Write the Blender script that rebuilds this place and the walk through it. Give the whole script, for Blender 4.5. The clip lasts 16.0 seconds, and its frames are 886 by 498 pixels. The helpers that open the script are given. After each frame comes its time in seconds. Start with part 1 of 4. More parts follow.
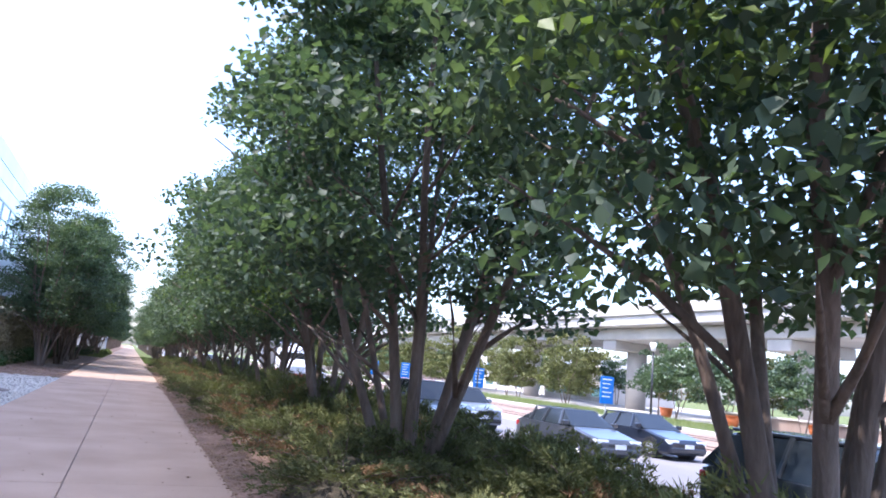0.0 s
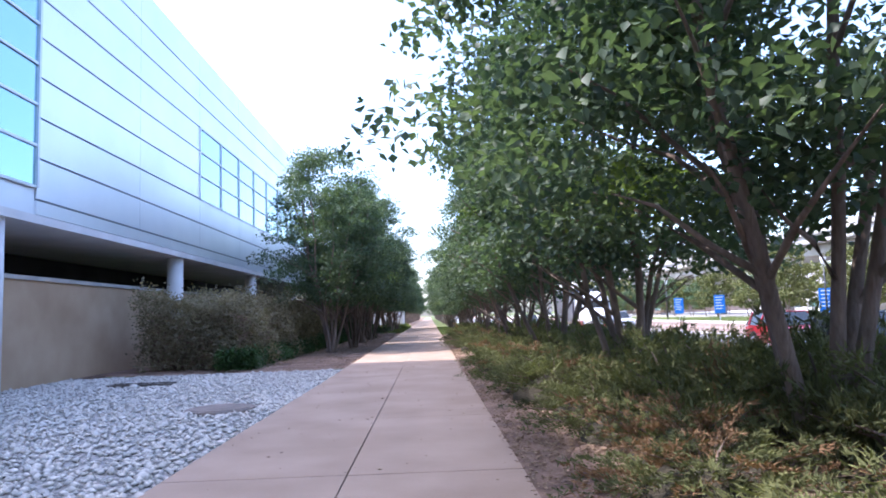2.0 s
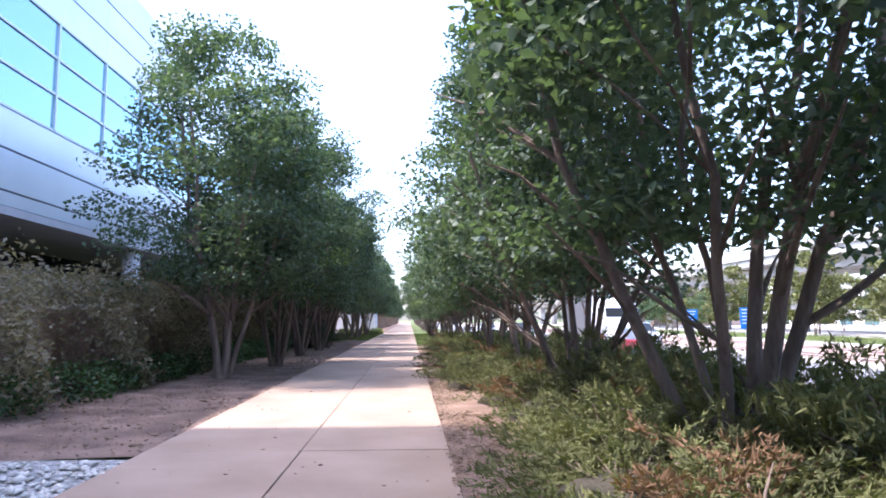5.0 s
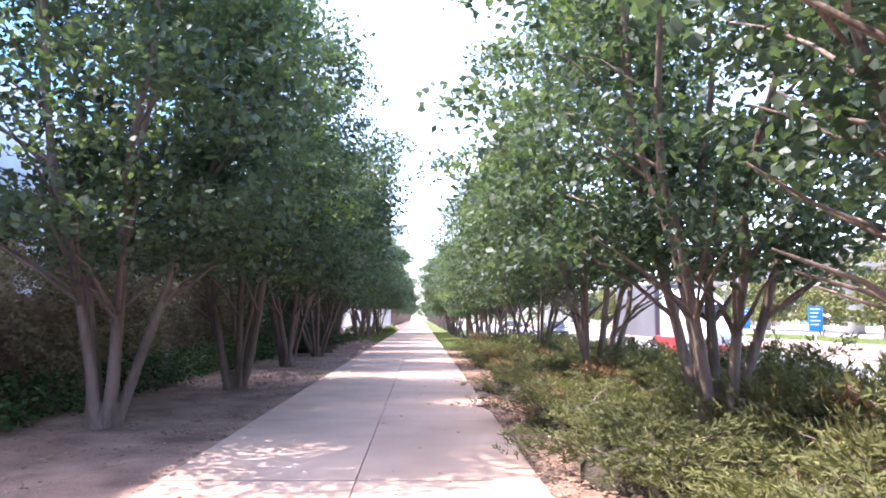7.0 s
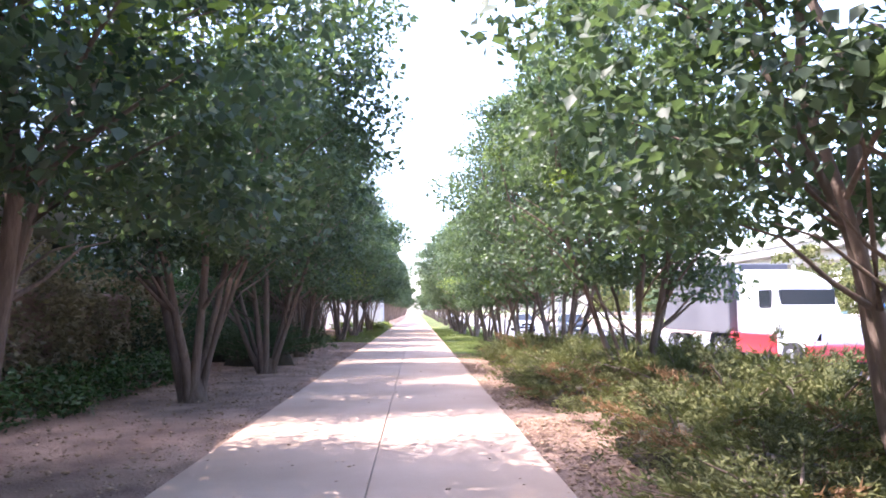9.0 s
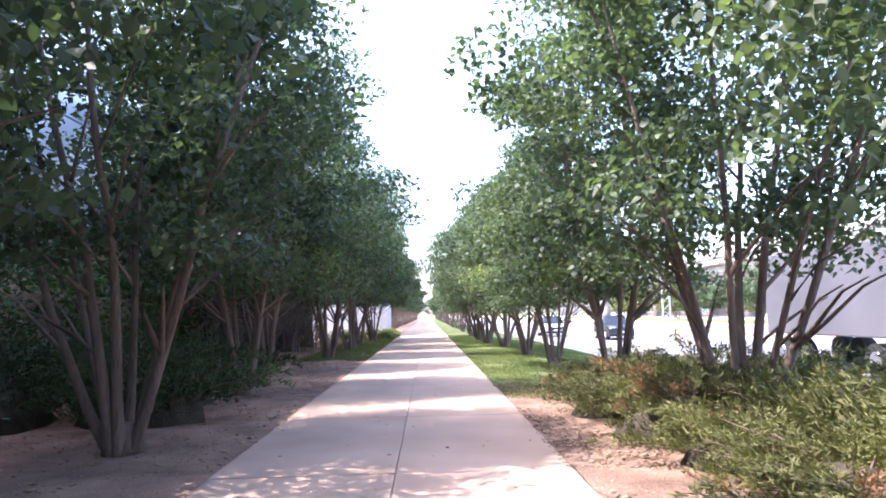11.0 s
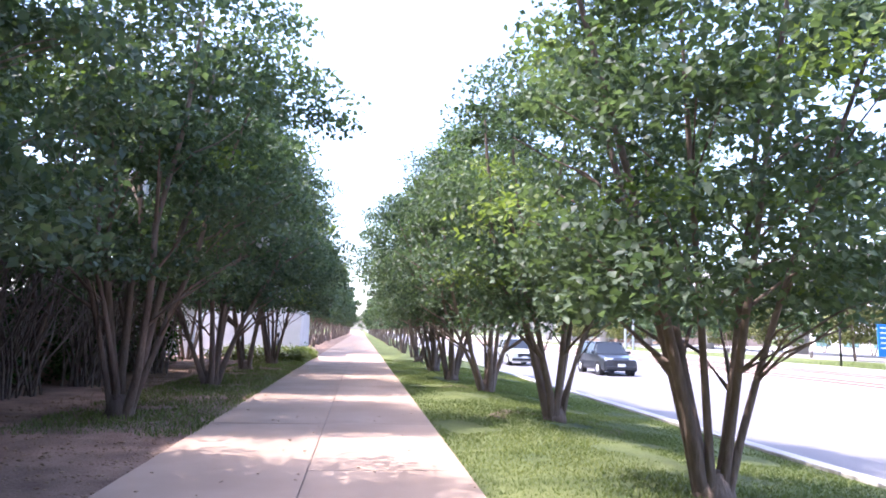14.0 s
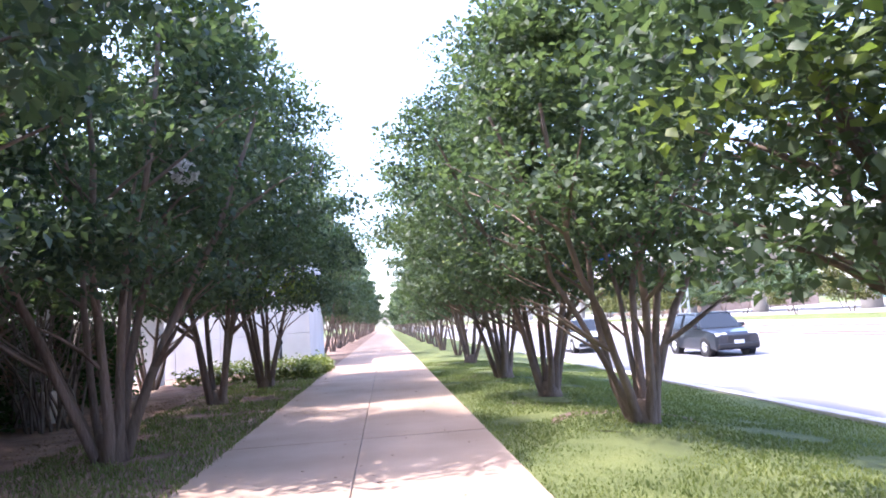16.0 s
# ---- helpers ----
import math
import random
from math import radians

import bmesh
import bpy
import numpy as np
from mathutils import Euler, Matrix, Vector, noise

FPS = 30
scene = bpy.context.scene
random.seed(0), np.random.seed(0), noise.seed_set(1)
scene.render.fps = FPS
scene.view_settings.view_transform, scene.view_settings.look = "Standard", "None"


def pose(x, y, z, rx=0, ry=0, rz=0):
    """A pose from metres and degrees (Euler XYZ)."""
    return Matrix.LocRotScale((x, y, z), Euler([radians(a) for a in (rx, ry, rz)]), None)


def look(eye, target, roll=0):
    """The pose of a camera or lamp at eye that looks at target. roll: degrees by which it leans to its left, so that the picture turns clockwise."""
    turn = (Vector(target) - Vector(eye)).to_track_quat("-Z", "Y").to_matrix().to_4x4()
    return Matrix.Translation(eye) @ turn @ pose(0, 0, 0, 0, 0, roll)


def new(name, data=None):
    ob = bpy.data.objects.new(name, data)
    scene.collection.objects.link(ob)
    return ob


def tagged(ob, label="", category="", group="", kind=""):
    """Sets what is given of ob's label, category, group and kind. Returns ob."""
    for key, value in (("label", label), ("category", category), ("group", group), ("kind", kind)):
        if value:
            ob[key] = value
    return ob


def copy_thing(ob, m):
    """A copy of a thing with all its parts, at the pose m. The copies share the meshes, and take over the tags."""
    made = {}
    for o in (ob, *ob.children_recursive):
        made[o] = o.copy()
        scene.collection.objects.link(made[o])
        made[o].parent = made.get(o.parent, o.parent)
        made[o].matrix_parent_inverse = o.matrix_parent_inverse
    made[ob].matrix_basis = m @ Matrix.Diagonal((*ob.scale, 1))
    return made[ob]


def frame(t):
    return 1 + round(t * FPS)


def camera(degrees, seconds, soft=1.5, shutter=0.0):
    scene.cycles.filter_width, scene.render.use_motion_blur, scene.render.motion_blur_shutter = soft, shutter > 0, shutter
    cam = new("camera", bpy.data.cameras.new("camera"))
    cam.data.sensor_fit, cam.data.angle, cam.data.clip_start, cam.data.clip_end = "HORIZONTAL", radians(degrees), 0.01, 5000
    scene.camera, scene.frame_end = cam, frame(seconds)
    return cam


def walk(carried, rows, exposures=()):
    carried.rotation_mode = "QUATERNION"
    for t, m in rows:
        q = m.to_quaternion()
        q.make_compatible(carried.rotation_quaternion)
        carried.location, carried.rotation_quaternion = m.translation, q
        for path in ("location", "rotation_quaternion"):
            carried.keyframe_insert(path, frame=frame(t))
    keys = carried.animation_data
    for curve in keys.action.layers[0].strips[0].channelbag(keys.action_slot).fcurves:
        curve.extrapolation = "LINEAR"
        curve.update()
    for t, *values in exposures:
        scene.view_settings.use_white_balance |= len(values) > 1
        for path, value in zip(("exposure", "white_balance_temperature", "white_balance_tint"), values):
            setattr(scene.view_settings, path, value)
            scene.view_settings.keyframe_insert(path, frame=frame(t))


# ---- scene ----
cam = camera(66.2, 16.0, 1.8)
PATH = [
    (0.0, pose(0.074, 0.054, 0.950, 100.52, -5.60, -24.57)),
    (0.5, pose(0.195, 1.471, 0.950, 98.36, -4.16, -17.78)),
    (1.0, pose(0.346, 2.905, 0.950, 96.75, -2.61, -10.80)),
    (1.5, pose(0.400, 4.333, 0.950, 95.77, -0.42, -4.42)),
    (2.0, pose(0.346, 5.738, 0.950, 95.55, 2.05, -1.13)),
    (2.5, pose(0.339, 7.137, 0.950, 95.58, 2.83, -2.47)),
    (3.0, pose(0.345, 8.502, 0.950, 96.09, 3.68, -3.75)),
    (3.5, pose(0.430, 9.880, 0.950, 95.81, 3.80, -7.85)),
    (4.0, pose(0.535, 11.275, 0.950, 96.04, 1.10, -11.61)),
    (4.5, pose(0.621, 12.679, 0.950, 96.11, -1.01, -9.00)),
    (5.0, pose(0.598, 14.065, 0.950, 95.94, 0.10, -2.81)),
    (7.5, pose(0.090, 21.154, 0.950, 95.48, -0.39, -1.74)),
    (8.0, pose(0.060, 22.560, 0.950, 95.14, 0.17, -1.38)),
    (10.5, pose(0.087, 29.645, 0.950, 95.25, -0.16, -3.49)),
    (11.0, pose(0.023, 31.076, 0.950, 95.50, 1.42, -1.31)),
    (11.5, pose(-0.056, 32.516, 0.950, 95.62, 3.24, -0.79)),
    (12.0, pose(-0.058, 33.972, 0.950, 95.59, 4.13, -3.39)),
    (12.5, pose(-0.016, 35.427, 0.950, 95.41, 4.51, -6.00)),
    (13.0, pose(0.015, 36.870, 0.950, 96.83, 2.02, -11.54)),
    (13.5, pose(0.076, 38.313, 0.950, 97.58, -3.26, -12.74)),
    (14.0, pose(0.129, 39.727, 0.950, 96.90, -1.41, -6.86)),
    (14.5, pose(0.136, 41.127, 0.950, 95.73, 0.84, -3.88)),
    (15.0, pose(0.074, 42.552, 0.950, 96.01, 2.51, -1.24)),
    (15.5, pose(0.081, 43.961, 0.950, 95.87, 4.05, -2.21)),
    (16.0, pose(0.067, 45.384, 0.950, 96.12, 3.93, -4.81)),
]
EXPOSURES = [(0.0, 2.2, 5650, 20), (5.0, 2.4, 5750, 21), (7.5, 3.2, 6050, 27), (8.0, 3.25, 6050, 27), (10.5, 3.0, 6000, 25), (12.0, 2.85, 5950, 25), (14.0, 2.65, 5850, 25), (16.0, 2.8, 5850, 25)]
walk(cam, PATH, EXPOSURES)

# ---- light ----
SUN_EL, SUN_AZ = radians(62), radians(-90)   # azimuth from +y towards +x
world = bpy.data.worlds.new("sky")
scene.world = world
world.use_nodes = True
wn = world.node_tree
sky = wn.nodes.new("ShaderNodeTexSky")
sky.sky_type = 'NISHITA'
sky.sun_disc = False
sky.sun_elevation, sky.sun_rotation = SUN_EL, SUN_AZ
sky.dust_density, sky.air_density, sky.ozone_density = 2.5, 1.0, 1.0
wn.nodes["Background"].inputs[1].default_value = 0.15
wn.links.new(sky.outputs[0], wn.nodes["Background"].inputs[0])
sun_data = bpy.data.lights.new("sun", 'SUN')
sun_data.energy, sun_data.angle, sun_data.color = 1.8, radians(0.6), (1.0, 0.92, 0.79)
sun = new("sun", sun_data)
toward = Vector((math.sin(SUN_AZ) * math.cos(SUN_EL), math.cos(SUN_AZ) * math.cos(SUN_EL), math.sin(SUN_EL)))
sun.matrix_world = look(toward * 60, (0, 0, 0))


# ---- materials ----
def mat(name, c1, c2, scale=6.0, rough=0.85, bump=0.3, fine=60.0, metal=0.0, rand=0.0, spec=0.3, dist=0.02, stretch=None):
    m = bpy.data.materials.new(name)
    m.use_nodes = True
    n, l = m.node_tree.nodes, m.node_tree.links
    b = n["Principled BSDF"]
    b.inputs["Roughness"].default_value, b.inputs["Metallic"].default_value = rough, metal
    b.inputs["Specular IOR Level"].default_value = spec
    g = n.new("ShaderNodeNewGeometry")
    src = g.outputs["Position"]
    if stretch:
        mp = n.new("ShaderNodeMapping")
        mp.inputs["Scale"].default_value = stretch
        l.new(src, mp.inputs["Vector"])
        src = mp.outputs["Vector"]
    big = n.new("ShaderNodeTexNoise")
    big.inputs["Scale"].default_value, big.inputs["Detail"].default_value = scale, 5
    small = n.new("ShaderNodeTexNoise")
    small.inputs["Scale"].default_value, small.inputs["Detail"].default_value = fine, 3
    l.new(src, big.inputs["Vector"]), l.new(src, small.inputs["Vector"])
    mx = n.new("ShaderNodeMath")
    mx.operation = 'MULTIPLY_ADD'
    mx.inputs[1].default_value = 0.45
    l.new(small.outputs["Fac"], mx.inputs[0])
    sc = n.new("ShaderNodeMath")
    sc.operation = 'MULTIPLY_ADD'
    sc.inputs[1].default_value, sc.inputs[2].default_value = 1.5, -0.5
    l.new(big.outputs["Fac"], sc.inputs[0])
    l.new(sc.outputs[0], mx.inputs[2])
    fac = mx.outputs[0]
    if rand:
        oi = n.new("ShaderNodeObjectInfo")
        add = n.new("ShaderNodeMath")
        add.operation = 'MULTIPLY_ADD'
        add.inputs[1].default_value = rand
        l.new(oi.outputs["Random"], add.inputs[0])
        l.new(fac, add.inputs[2])
        fac = add.outputs[0]
    r = n.new("ShaderNodeValToRGB")
    r.color_ramp.elements[0].position, r.color_ramp.elements[1].position = 0.15, 0.85
    r.color_ramp.elements[0].color, r.color_ramp.elements[1].color = (*c1, 1), (*c2, 1)
    l.new(fac, r.inputs[0])
    l.new(r.outputs[0], b.inputs["Base Color"])
    if bump:
        bp = n.new("ShaderNodeBump")
        bp.inputs["Strength"].default_value, bp.inputs["Distance"].default_value = bump, dist
        l.new(small.outputs["Fac"], bp.inputs["Height"])
        l.new(bp.outputs[0], b.inputs["Normal"])
    return m


def leaf_mat(name, dark, light, trans=0.35, rough=0.5, leafy=0.45, clump=0.9):
    """Foliage: each leaf has its own shade, thin enough for light to come through."""
    m = bpy.data.materials.new(name)
    m.use_nodes = True
    n, l = m.node_tree.nodes, m.node_tree.links
    b, out = n["Principled BSDF"], n["Material Output"]
    g = n.new("ShaderNodeNewGeometry")
    oi = n.new("ShaderNodeObjectInfo")
    no = n.new("ShaderNodeTexNoise")
    no.inputs["Scale"].default_value = clump
    l.new(g.outputs["Position"], no.inputs["Vector"])
    a = n.new("ShaderNodeMath")
    a.operation = 'MULTIPLY_ADD'
    a.inputs[1].default_value = leafy
    l.new(g.outputs["Random Per Island"], a.inputs[0])
    a2 = n.new("ShaderNodeMath")
    a2.operation = 'MULTIPLY_ADD'
    a2.inputs[1].default_value, a2.inputs[2].default_value = 1.2, -0.35
    l.new(no.outputs["Fac"], a2.inputs[0])
    l.new(a2.outputs[0], a.inputs[2])
    a3 = n.new("ShaderNodeMath")
    a3.operation = 'MULTIPLY_ADD'
    a3.inputs[1].default_value = 0.2
    l.new(oi.outputs["Random"], a3.inputs[0])
    l.new(a.outputs[0], a3.inputs[2])
    r = n.new("ShaderNodeValToRGB")
    r.color_ramp.elements[0].position, r.color_ramp.elements[1].position = 0.1, 0.95
    r.color_ramp.elements[0].color, r.color_ramp.elements[1].color = (*dark, 1), (*light, 1)
    l.new(a3.outputs[0], r.inputs[0])
    l.new(r.outputs[0], b.inputs["Base Color"])
    b.inputs["Roughness"].default_value = rough
    b.inputs["Specular IOR Level"].default_value = 0.35
    t = n.new("ShaderNodeBsdfTranslucent")
    br = n.new("ShaderNodeMixRGB")
    br.blend_type = 'MULTIPLY'
    br.inputs[0].default_value = 1.0
    br.inputs[2].default_value = (1.3, 1.45, 0.7, 1)
    l.new(r.outputs[0], br.inputs[1])
    l.new(br.outputs[0], t.inputs["Color"])
    mix = n.new("ShaderNodeMixShader")
    mix.inputs[0].default_value = trans
    l.new(b.outputs[0], mix.inputs[1]), l.new(t.outputs[0], mix.inputs[2])
    l.new(mix.outputs[0], out.inputs["Surface"])
    return m


def plain(name, c, rough=0.4, metal=0.0, coat=0.0, trans=0.0):
    m = bpy.data.materials.new(name)
    m.use_nodes = True
    b = m.node_tree.nodes["Principled BSDF"]
    b.inputs["Base Color"].default_value = (*c, 1)
    b.inputs["Roughness"].default_value, b.inputs["Metallic"].default_value = rough, metal
    b.inputs["Coat Weight"].default_value = coat
    b.inputs["Transmission Weight"].default_value = trans
    return m


M_CONC = mat("path_concrete", (0.29, 0.205, 0.15), (0.4, 0.295, 0.225), 1.3, 0.85, 0.25, 90, rand=0.12, dist=0.004)
M_JOINT = mat("joint_dirt", (0.17, 0.14, 0.12), (0.28, 0.23, 0.2), 4)
M_ROAD = mat("road_concrete", (0.15, 0.145, 0.15), (0.22, 0.21, 0.215), 0.5, 0.8, 0.15, 50, stretch=(1, 0.25, 1), dist=0.005)
M_KERB = mat("kerb_concrete", (0.4, 0.38, 0.35), (0.58, 0.55, 0.5), 3, 0.85, 0.3, 60, rand=0.15)
M_TRACK = mat("track_paving", (0.22, 0.15, 0.11), (0.33, 0.235, 0.18), 1.5, 0.85, 0.3, 30)
M_RAIL = mat("rail_steel", (0.12, 0.1, 0.09), (0.22, 0.2, 0.18), 5, 0.4, 0.1, 60, metal=0.8)
M_MULCH = mat("mulch_soil", (0.13, 0.08, 0.058), (0.34, 0.23, 0.17), 2.2, 0.95, 0.9, 45, dist=0.03)
M_SHADE_CORE = mat("painted_inner_shade", (0.03, 0.028, 0.018), (0.08, 0.065, 0.045), 8, 0.95, 0.9, 50)
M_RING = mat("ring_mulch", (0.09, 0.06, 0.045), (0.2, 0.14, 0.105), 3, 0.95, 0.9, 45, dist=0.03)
M_CHIP = mat("bark_chip", (0.13, 0.08, 0.05), (0.42, 0.3, 0.2), 20, 0.9, 0.2, 80)
M_LAWN = mat("lawn_soil", (0.07, 0.095, 0.03), (0.17, 0.195, 0.065), 1.5, 0.95, 0.9, 70, dist=0.03)
M_STONE = mat("white_gravel", (0.38, 0.36, 0.32), (0.72, 0.68, 0.62), 14, 0.9, 0.3, 70)
M_GRAVEL_BED = mat("gravel_bed", (0.16, 0.15, 0.14), (0.55, 0.53, 0.5), 24, 0.95, 1.0, 40, dist=0.03)
M_BARK = mat("bark", (0.09, 0.065, 0.05), (0.24, 0.18, 0.145), 5, 0.9, 0.8, 40, rand=0.2, stretch=(1, 1, 0.25), dist=0.02)
M_LEAF = leaf_mat("leaf_green", (0.028, 0.052, 0.042), (0.125, 0.17, 0.096), 0.38)
M_LEAF2 = leaf_mat("leaf_yellow_green", (0.08, 0.13, 0.035), (0.21, 0.26, 0.075), 0.4)
M_JUN = leaf_mat("juniper_green", (0.045, 0.052, 0.022), (0.23, 0.235, 0.085), 0.2, 0.8, 0.16, 2.2)
M_YEW = leaf_mat("dark_evergreen", (0.02, 0.04, 0.02), (0.075, 0.11, 0.05), 0.2, 0.6, 0.16, 2.2)
M_TWIG = mat("bare_twig", (0.1, 0.08, 0.07), (0.26, 0.22, 0.19), 8, 0.9, 0.4, 50)
M_DEAD = leaf_mat("juniper_brown", (0.12, 0.065, 0.035), (0.3, 0.18, 0.095), 0.2, 0.8, 0.2, 2.2)
M_HEDGE = leaf_mat("hedge_leaf", (0.1, 0.085, 0.055), (0.3, 0.25, 0.16), 0.25, 0.7)
M_IVY = leaf_mat("ground_ivy", (0.015, 0.045, 0.012), (0.06, 0.12, 0.03), 0.25)
M_GRASS = leaf_mat("grass_blade", (0.07, 0.1, 0.03), (0.2, 0.23, 0.075), 0.3, 0.6)
M_PANEL = mat("metal_panel", (0.66, 0.7, 0.74), (0.76, 0.79, 0.82), 0.6, 0.35, 0.05, 40, metal=0.5, rand=0.2, spec=0.5)
M_GROOVE = plain("panel_groove", (0.14, 0.17, 0.2), 0.6)
M_GLASSB = plain("facade_glass", (0.3, 0.5, 0.58), 0.07, 0.75, 0.4)
M_MULL = plain("mullion_metal", (0.55, 0.58, 0.6), 0.4, 0.6)
M_TAN = mat("tan_wall", (0.42, 0.29, 0.18), (0.56, 0.41, 0.27), 1.2, 0.9, 0.3, 50)
# near-black: the shade of the recess and the drain pit, put into the colour
M_RECESS_SHADE = mat("recess_shade", (0.03, 0.035, 0.045), (0.06, 0.065, 0.075), 1, 0.9, 0.1)
M_WHITE = mat("white_stucco", (0.62, 0.61, 0.6), (0.78, 0.77, 0.76), 1.2, 0.85, 0.2, 50)
M_VIAD = mat("viaduct_concrete", (0.36, 0.34, 0.32), (0.52, 0.5, 0.47), 0.5, 0.9, 0.3, 20)
M_BRICK = mat("brown_wall", (0.22, 0.16, 0.13), (0.34, 0.26, 0.21), 0.8, 0.9, 0.2, 30)
M_BLUE = plain("blue_sign", (0.01, 0.16, 0.55), 0.4)
M_WBAR = plain("sign_white", (0.8, 0.82, 0.85), 0.5)
M_STEEL = plain("galvanised_steel", (0.5, 0.52, 0.53), 0.45, 0.7)
M_ORANGE = plain("orange_planter", (0.6, 0.16, 0.04), 0.6)
M_YELLOW = plain("yellow_paint", (0.7, 0.5, 0.04), 0.5)
M_TYRE = plain("tyre_rubber", (0.02, 0.02, 0.02), 0.8)
M_RIM = plain("alloy_rim", (0.5, 0.5, 0.52), 0.3, 0.9)
M_CGLASS = plain("car_glass", (0.02, 0.025, 0.03), 0.12, 0, 0.0)
M_LIGHT = plain("headlight_glass", (0.8, 0.82, 0.85), 0.15, 0.2, 0.5)
M_REDL = plain("tail_light", (0.4, 0.02, 0.02), 0.2, 0, 0.5)
M_GRILLE = plain("black_grille", (0.02, 0.02, 0.022), 0.4)
M_PLATE = plain("number_plate", (0.75, 0.76, 0.78), 0.5)
M_BLOSSOM = plain("white_blossom", (0.78, 0.74, 0.72), 0.8)


# ---- mesh helpers ----
def part(name, bm, material, parent=None, label="", smooth=False):
    me = bpy.data.meshes.new(name)
    bm.to_mesh(me)
    bm.free()
    me.materials.append(material)
    if smooth:
        me.polygons.foreach_set("use_smooth", [True] * len(me.polygons))
    ob = new(name, me)
    if parent:
        ob.parent = parent
    if label:
        tagged(ob, label)
    return ob


def raw(name, verts, faces, material, parent=None, smooth=False):
    me = bpy.data.meshes.new(name)
    verts = np.asarray(verts, dtype=np.float32)
    faces = np.asarray(faces, dtype=np.int32)
    k = faces.shape[1]
    me.vertices.add(len(verts))
    me.vertices.foreach_set("co", verts.ravel())
    me.loops.add(faces.size)
    me.loops.foreach_set("vertex_index", faces.ravel())
    me.polygons.add(len(faces))
    me.polygons.foreach_set("loop_start", np.arange(0, faces.size, k, dtype=np.int32))
    me.update(calc_edges=True)
    me.validate()
    me.materials.append(material)
    if smooth:
        me.polygons.foreach_set("use_smooth", [True] * len(me.polygons))
    ob = new(name, me)
    if parent:
        ob.parent = parent
    return ob


def box(bm, x0, x1, y0, y1, z0, z1, bevel=0.0):
    r = bmesh.ops.create_cube(bm, size=1, matrix=Matrix.Translation(((x0 + x1) / 2, (y0 + y1) / 2, (z0 + z1) / 2)) @ Matrix.Diagonal((x1 - x0, y1 - y0, z1 - z0, 1)))
    if bevel:
        es = list({e for v in r["verts"] for e in v.link_edges})
        bmesh.ops.bevel(bm, geom=es, offset=bevel, segments=2, affect='EDGES', profile=0.5)
    return bm


def boxed(name, dims, material, parent=None, bevel=0.0, label=""):
    return part(name, box(bmesh.new(), *dims, bevel), material, parent, label)


def cyl(bm, p0, p1, r0, r1, seg=10):
    p0, p1 = Vector(p0), Vector(p1)
    d = p1 - p0
    m = Matrix.Translation((p0 + p1) / 2) @ d.to_track_quat('Z', 'Y').to_matrix().to_4x4()
    bmesh.ops.create_cone(bm, cap_ends=True, segments=seg, radius1=r0, radius2=r1, depth=d.length, matrix=m)
    return bm


def tube(pts, radii, seg=7):
    """Verts and quads of a tapered tube through points."""
    vs, fs = [], []
    n = len(pts)
    for i, (p, r) in enumerate(zip(pts, radii)):
        d = (pts[min(i + 1, n - 1)] - pts[max(i - 1, 0)]).normalized()
        a = d.orthogonal().normalized()
        b = d.cross(a)
        for k in range(seg):
            t = 2 * math.pi * k / seg
            vs.append(p + a * math.cos(t) * r + b * math.sin(t) * r)
    for i in range(n - 1):
        for k in range(seg):
            k2 = (k + 1) % seg
            fs.append((i * seg + k, i * seg + k2, (i + 1) * seg + k2, (i + 1) * seg + k))
    return vs, fs


def thing(name, loc=(0, 0, 0), rz=0.0):
    e = new(name)
    e.matrix_basis = pose(*loc, 0, 0, rz)
    return e


def cards(rng, centres, normals_up, length, width, droop=0.3, fold=0.15):
    """Small folded leaves at the centres: four corners each, creased along the midrib."""
    n = len(centres)
    az = rng.uniform(0, 2 * np.pi, n)
    el = rng.normal(-droop, 0.5, n)
    d = np.stack([np.cos(az) * np.cos(el), np.sin(az) * np.cos(el), np.sin(el)], 1)
    up = rng.normal(0, 0.45, (n, 3)) + np.array([0, 0, normals_up])
    s = np.cross(d, up)
    s /= np.linalg.norm(s, axis=1)[:, None] + 1e-9
    nn = np.cross(s, d)
    L = (length * rng.uniform(0.6, 1.25, n))[:, None]
    Wd = (width * rng.uniform(0.6, 1.25, n))[:, None]
    a = centres - d * L / 2
    b = centres + d * L / 2
    c1 = centres - d * L * 0.1 + s * Wd / 2 + nn * Wd * fold
    c2 = centres - d * L * 0.1 - s * Wd / 2 + nn * Wd * fold
    v = np.stack([a, c1, b, c2], 1).reshape(-1, 3)
    i = np.arange(n)[:, None] * 4
    f = np.concatenate([i + np.array([[0, 1, 2]]), i + np.array([[0, 2, 3]])], 0)
    return v, f


# ---- ground ----
def sheet(name, x0, x1, y0, y1, z, material, label, cat, nx=2, ny=2, wob=0.0, slope=None):
    xs, ys = np.linspace(x0, x1, nx), np.linspace(y0, y1, ny)
    v = []
    for y in ys:
        for x in xs:
            h = z if slope is None else slope(x)
            if wob:
                h += wob * noise.noise(Vector((x * 0.9, y * 0.9, 0)))
            v.append((x, y, h))
    f = [(j * nx + i, j * nx + i + 1, (j + 1) * nx + i + 1, (j + 1) * nx + i) for j in range(ny - 1) for i in range(nx - 1)]
    return tagged(raw(name, v, f, material, smooth=True), label, cat, kind="structure")


sheet("ground", -900, 900, -900, 2500, -0.62, M_LAWN, "dull green open ground reaching the horizon", "ground")
ROAD_Z = -0.40


def bank(x):
    """Verge: level beside the path, falling to the road."""
    t = min(max((x - 1.6) / 3.2, 0), 1)
    return -0.012 - 0.33 * t * t * (3 - 2 * t)


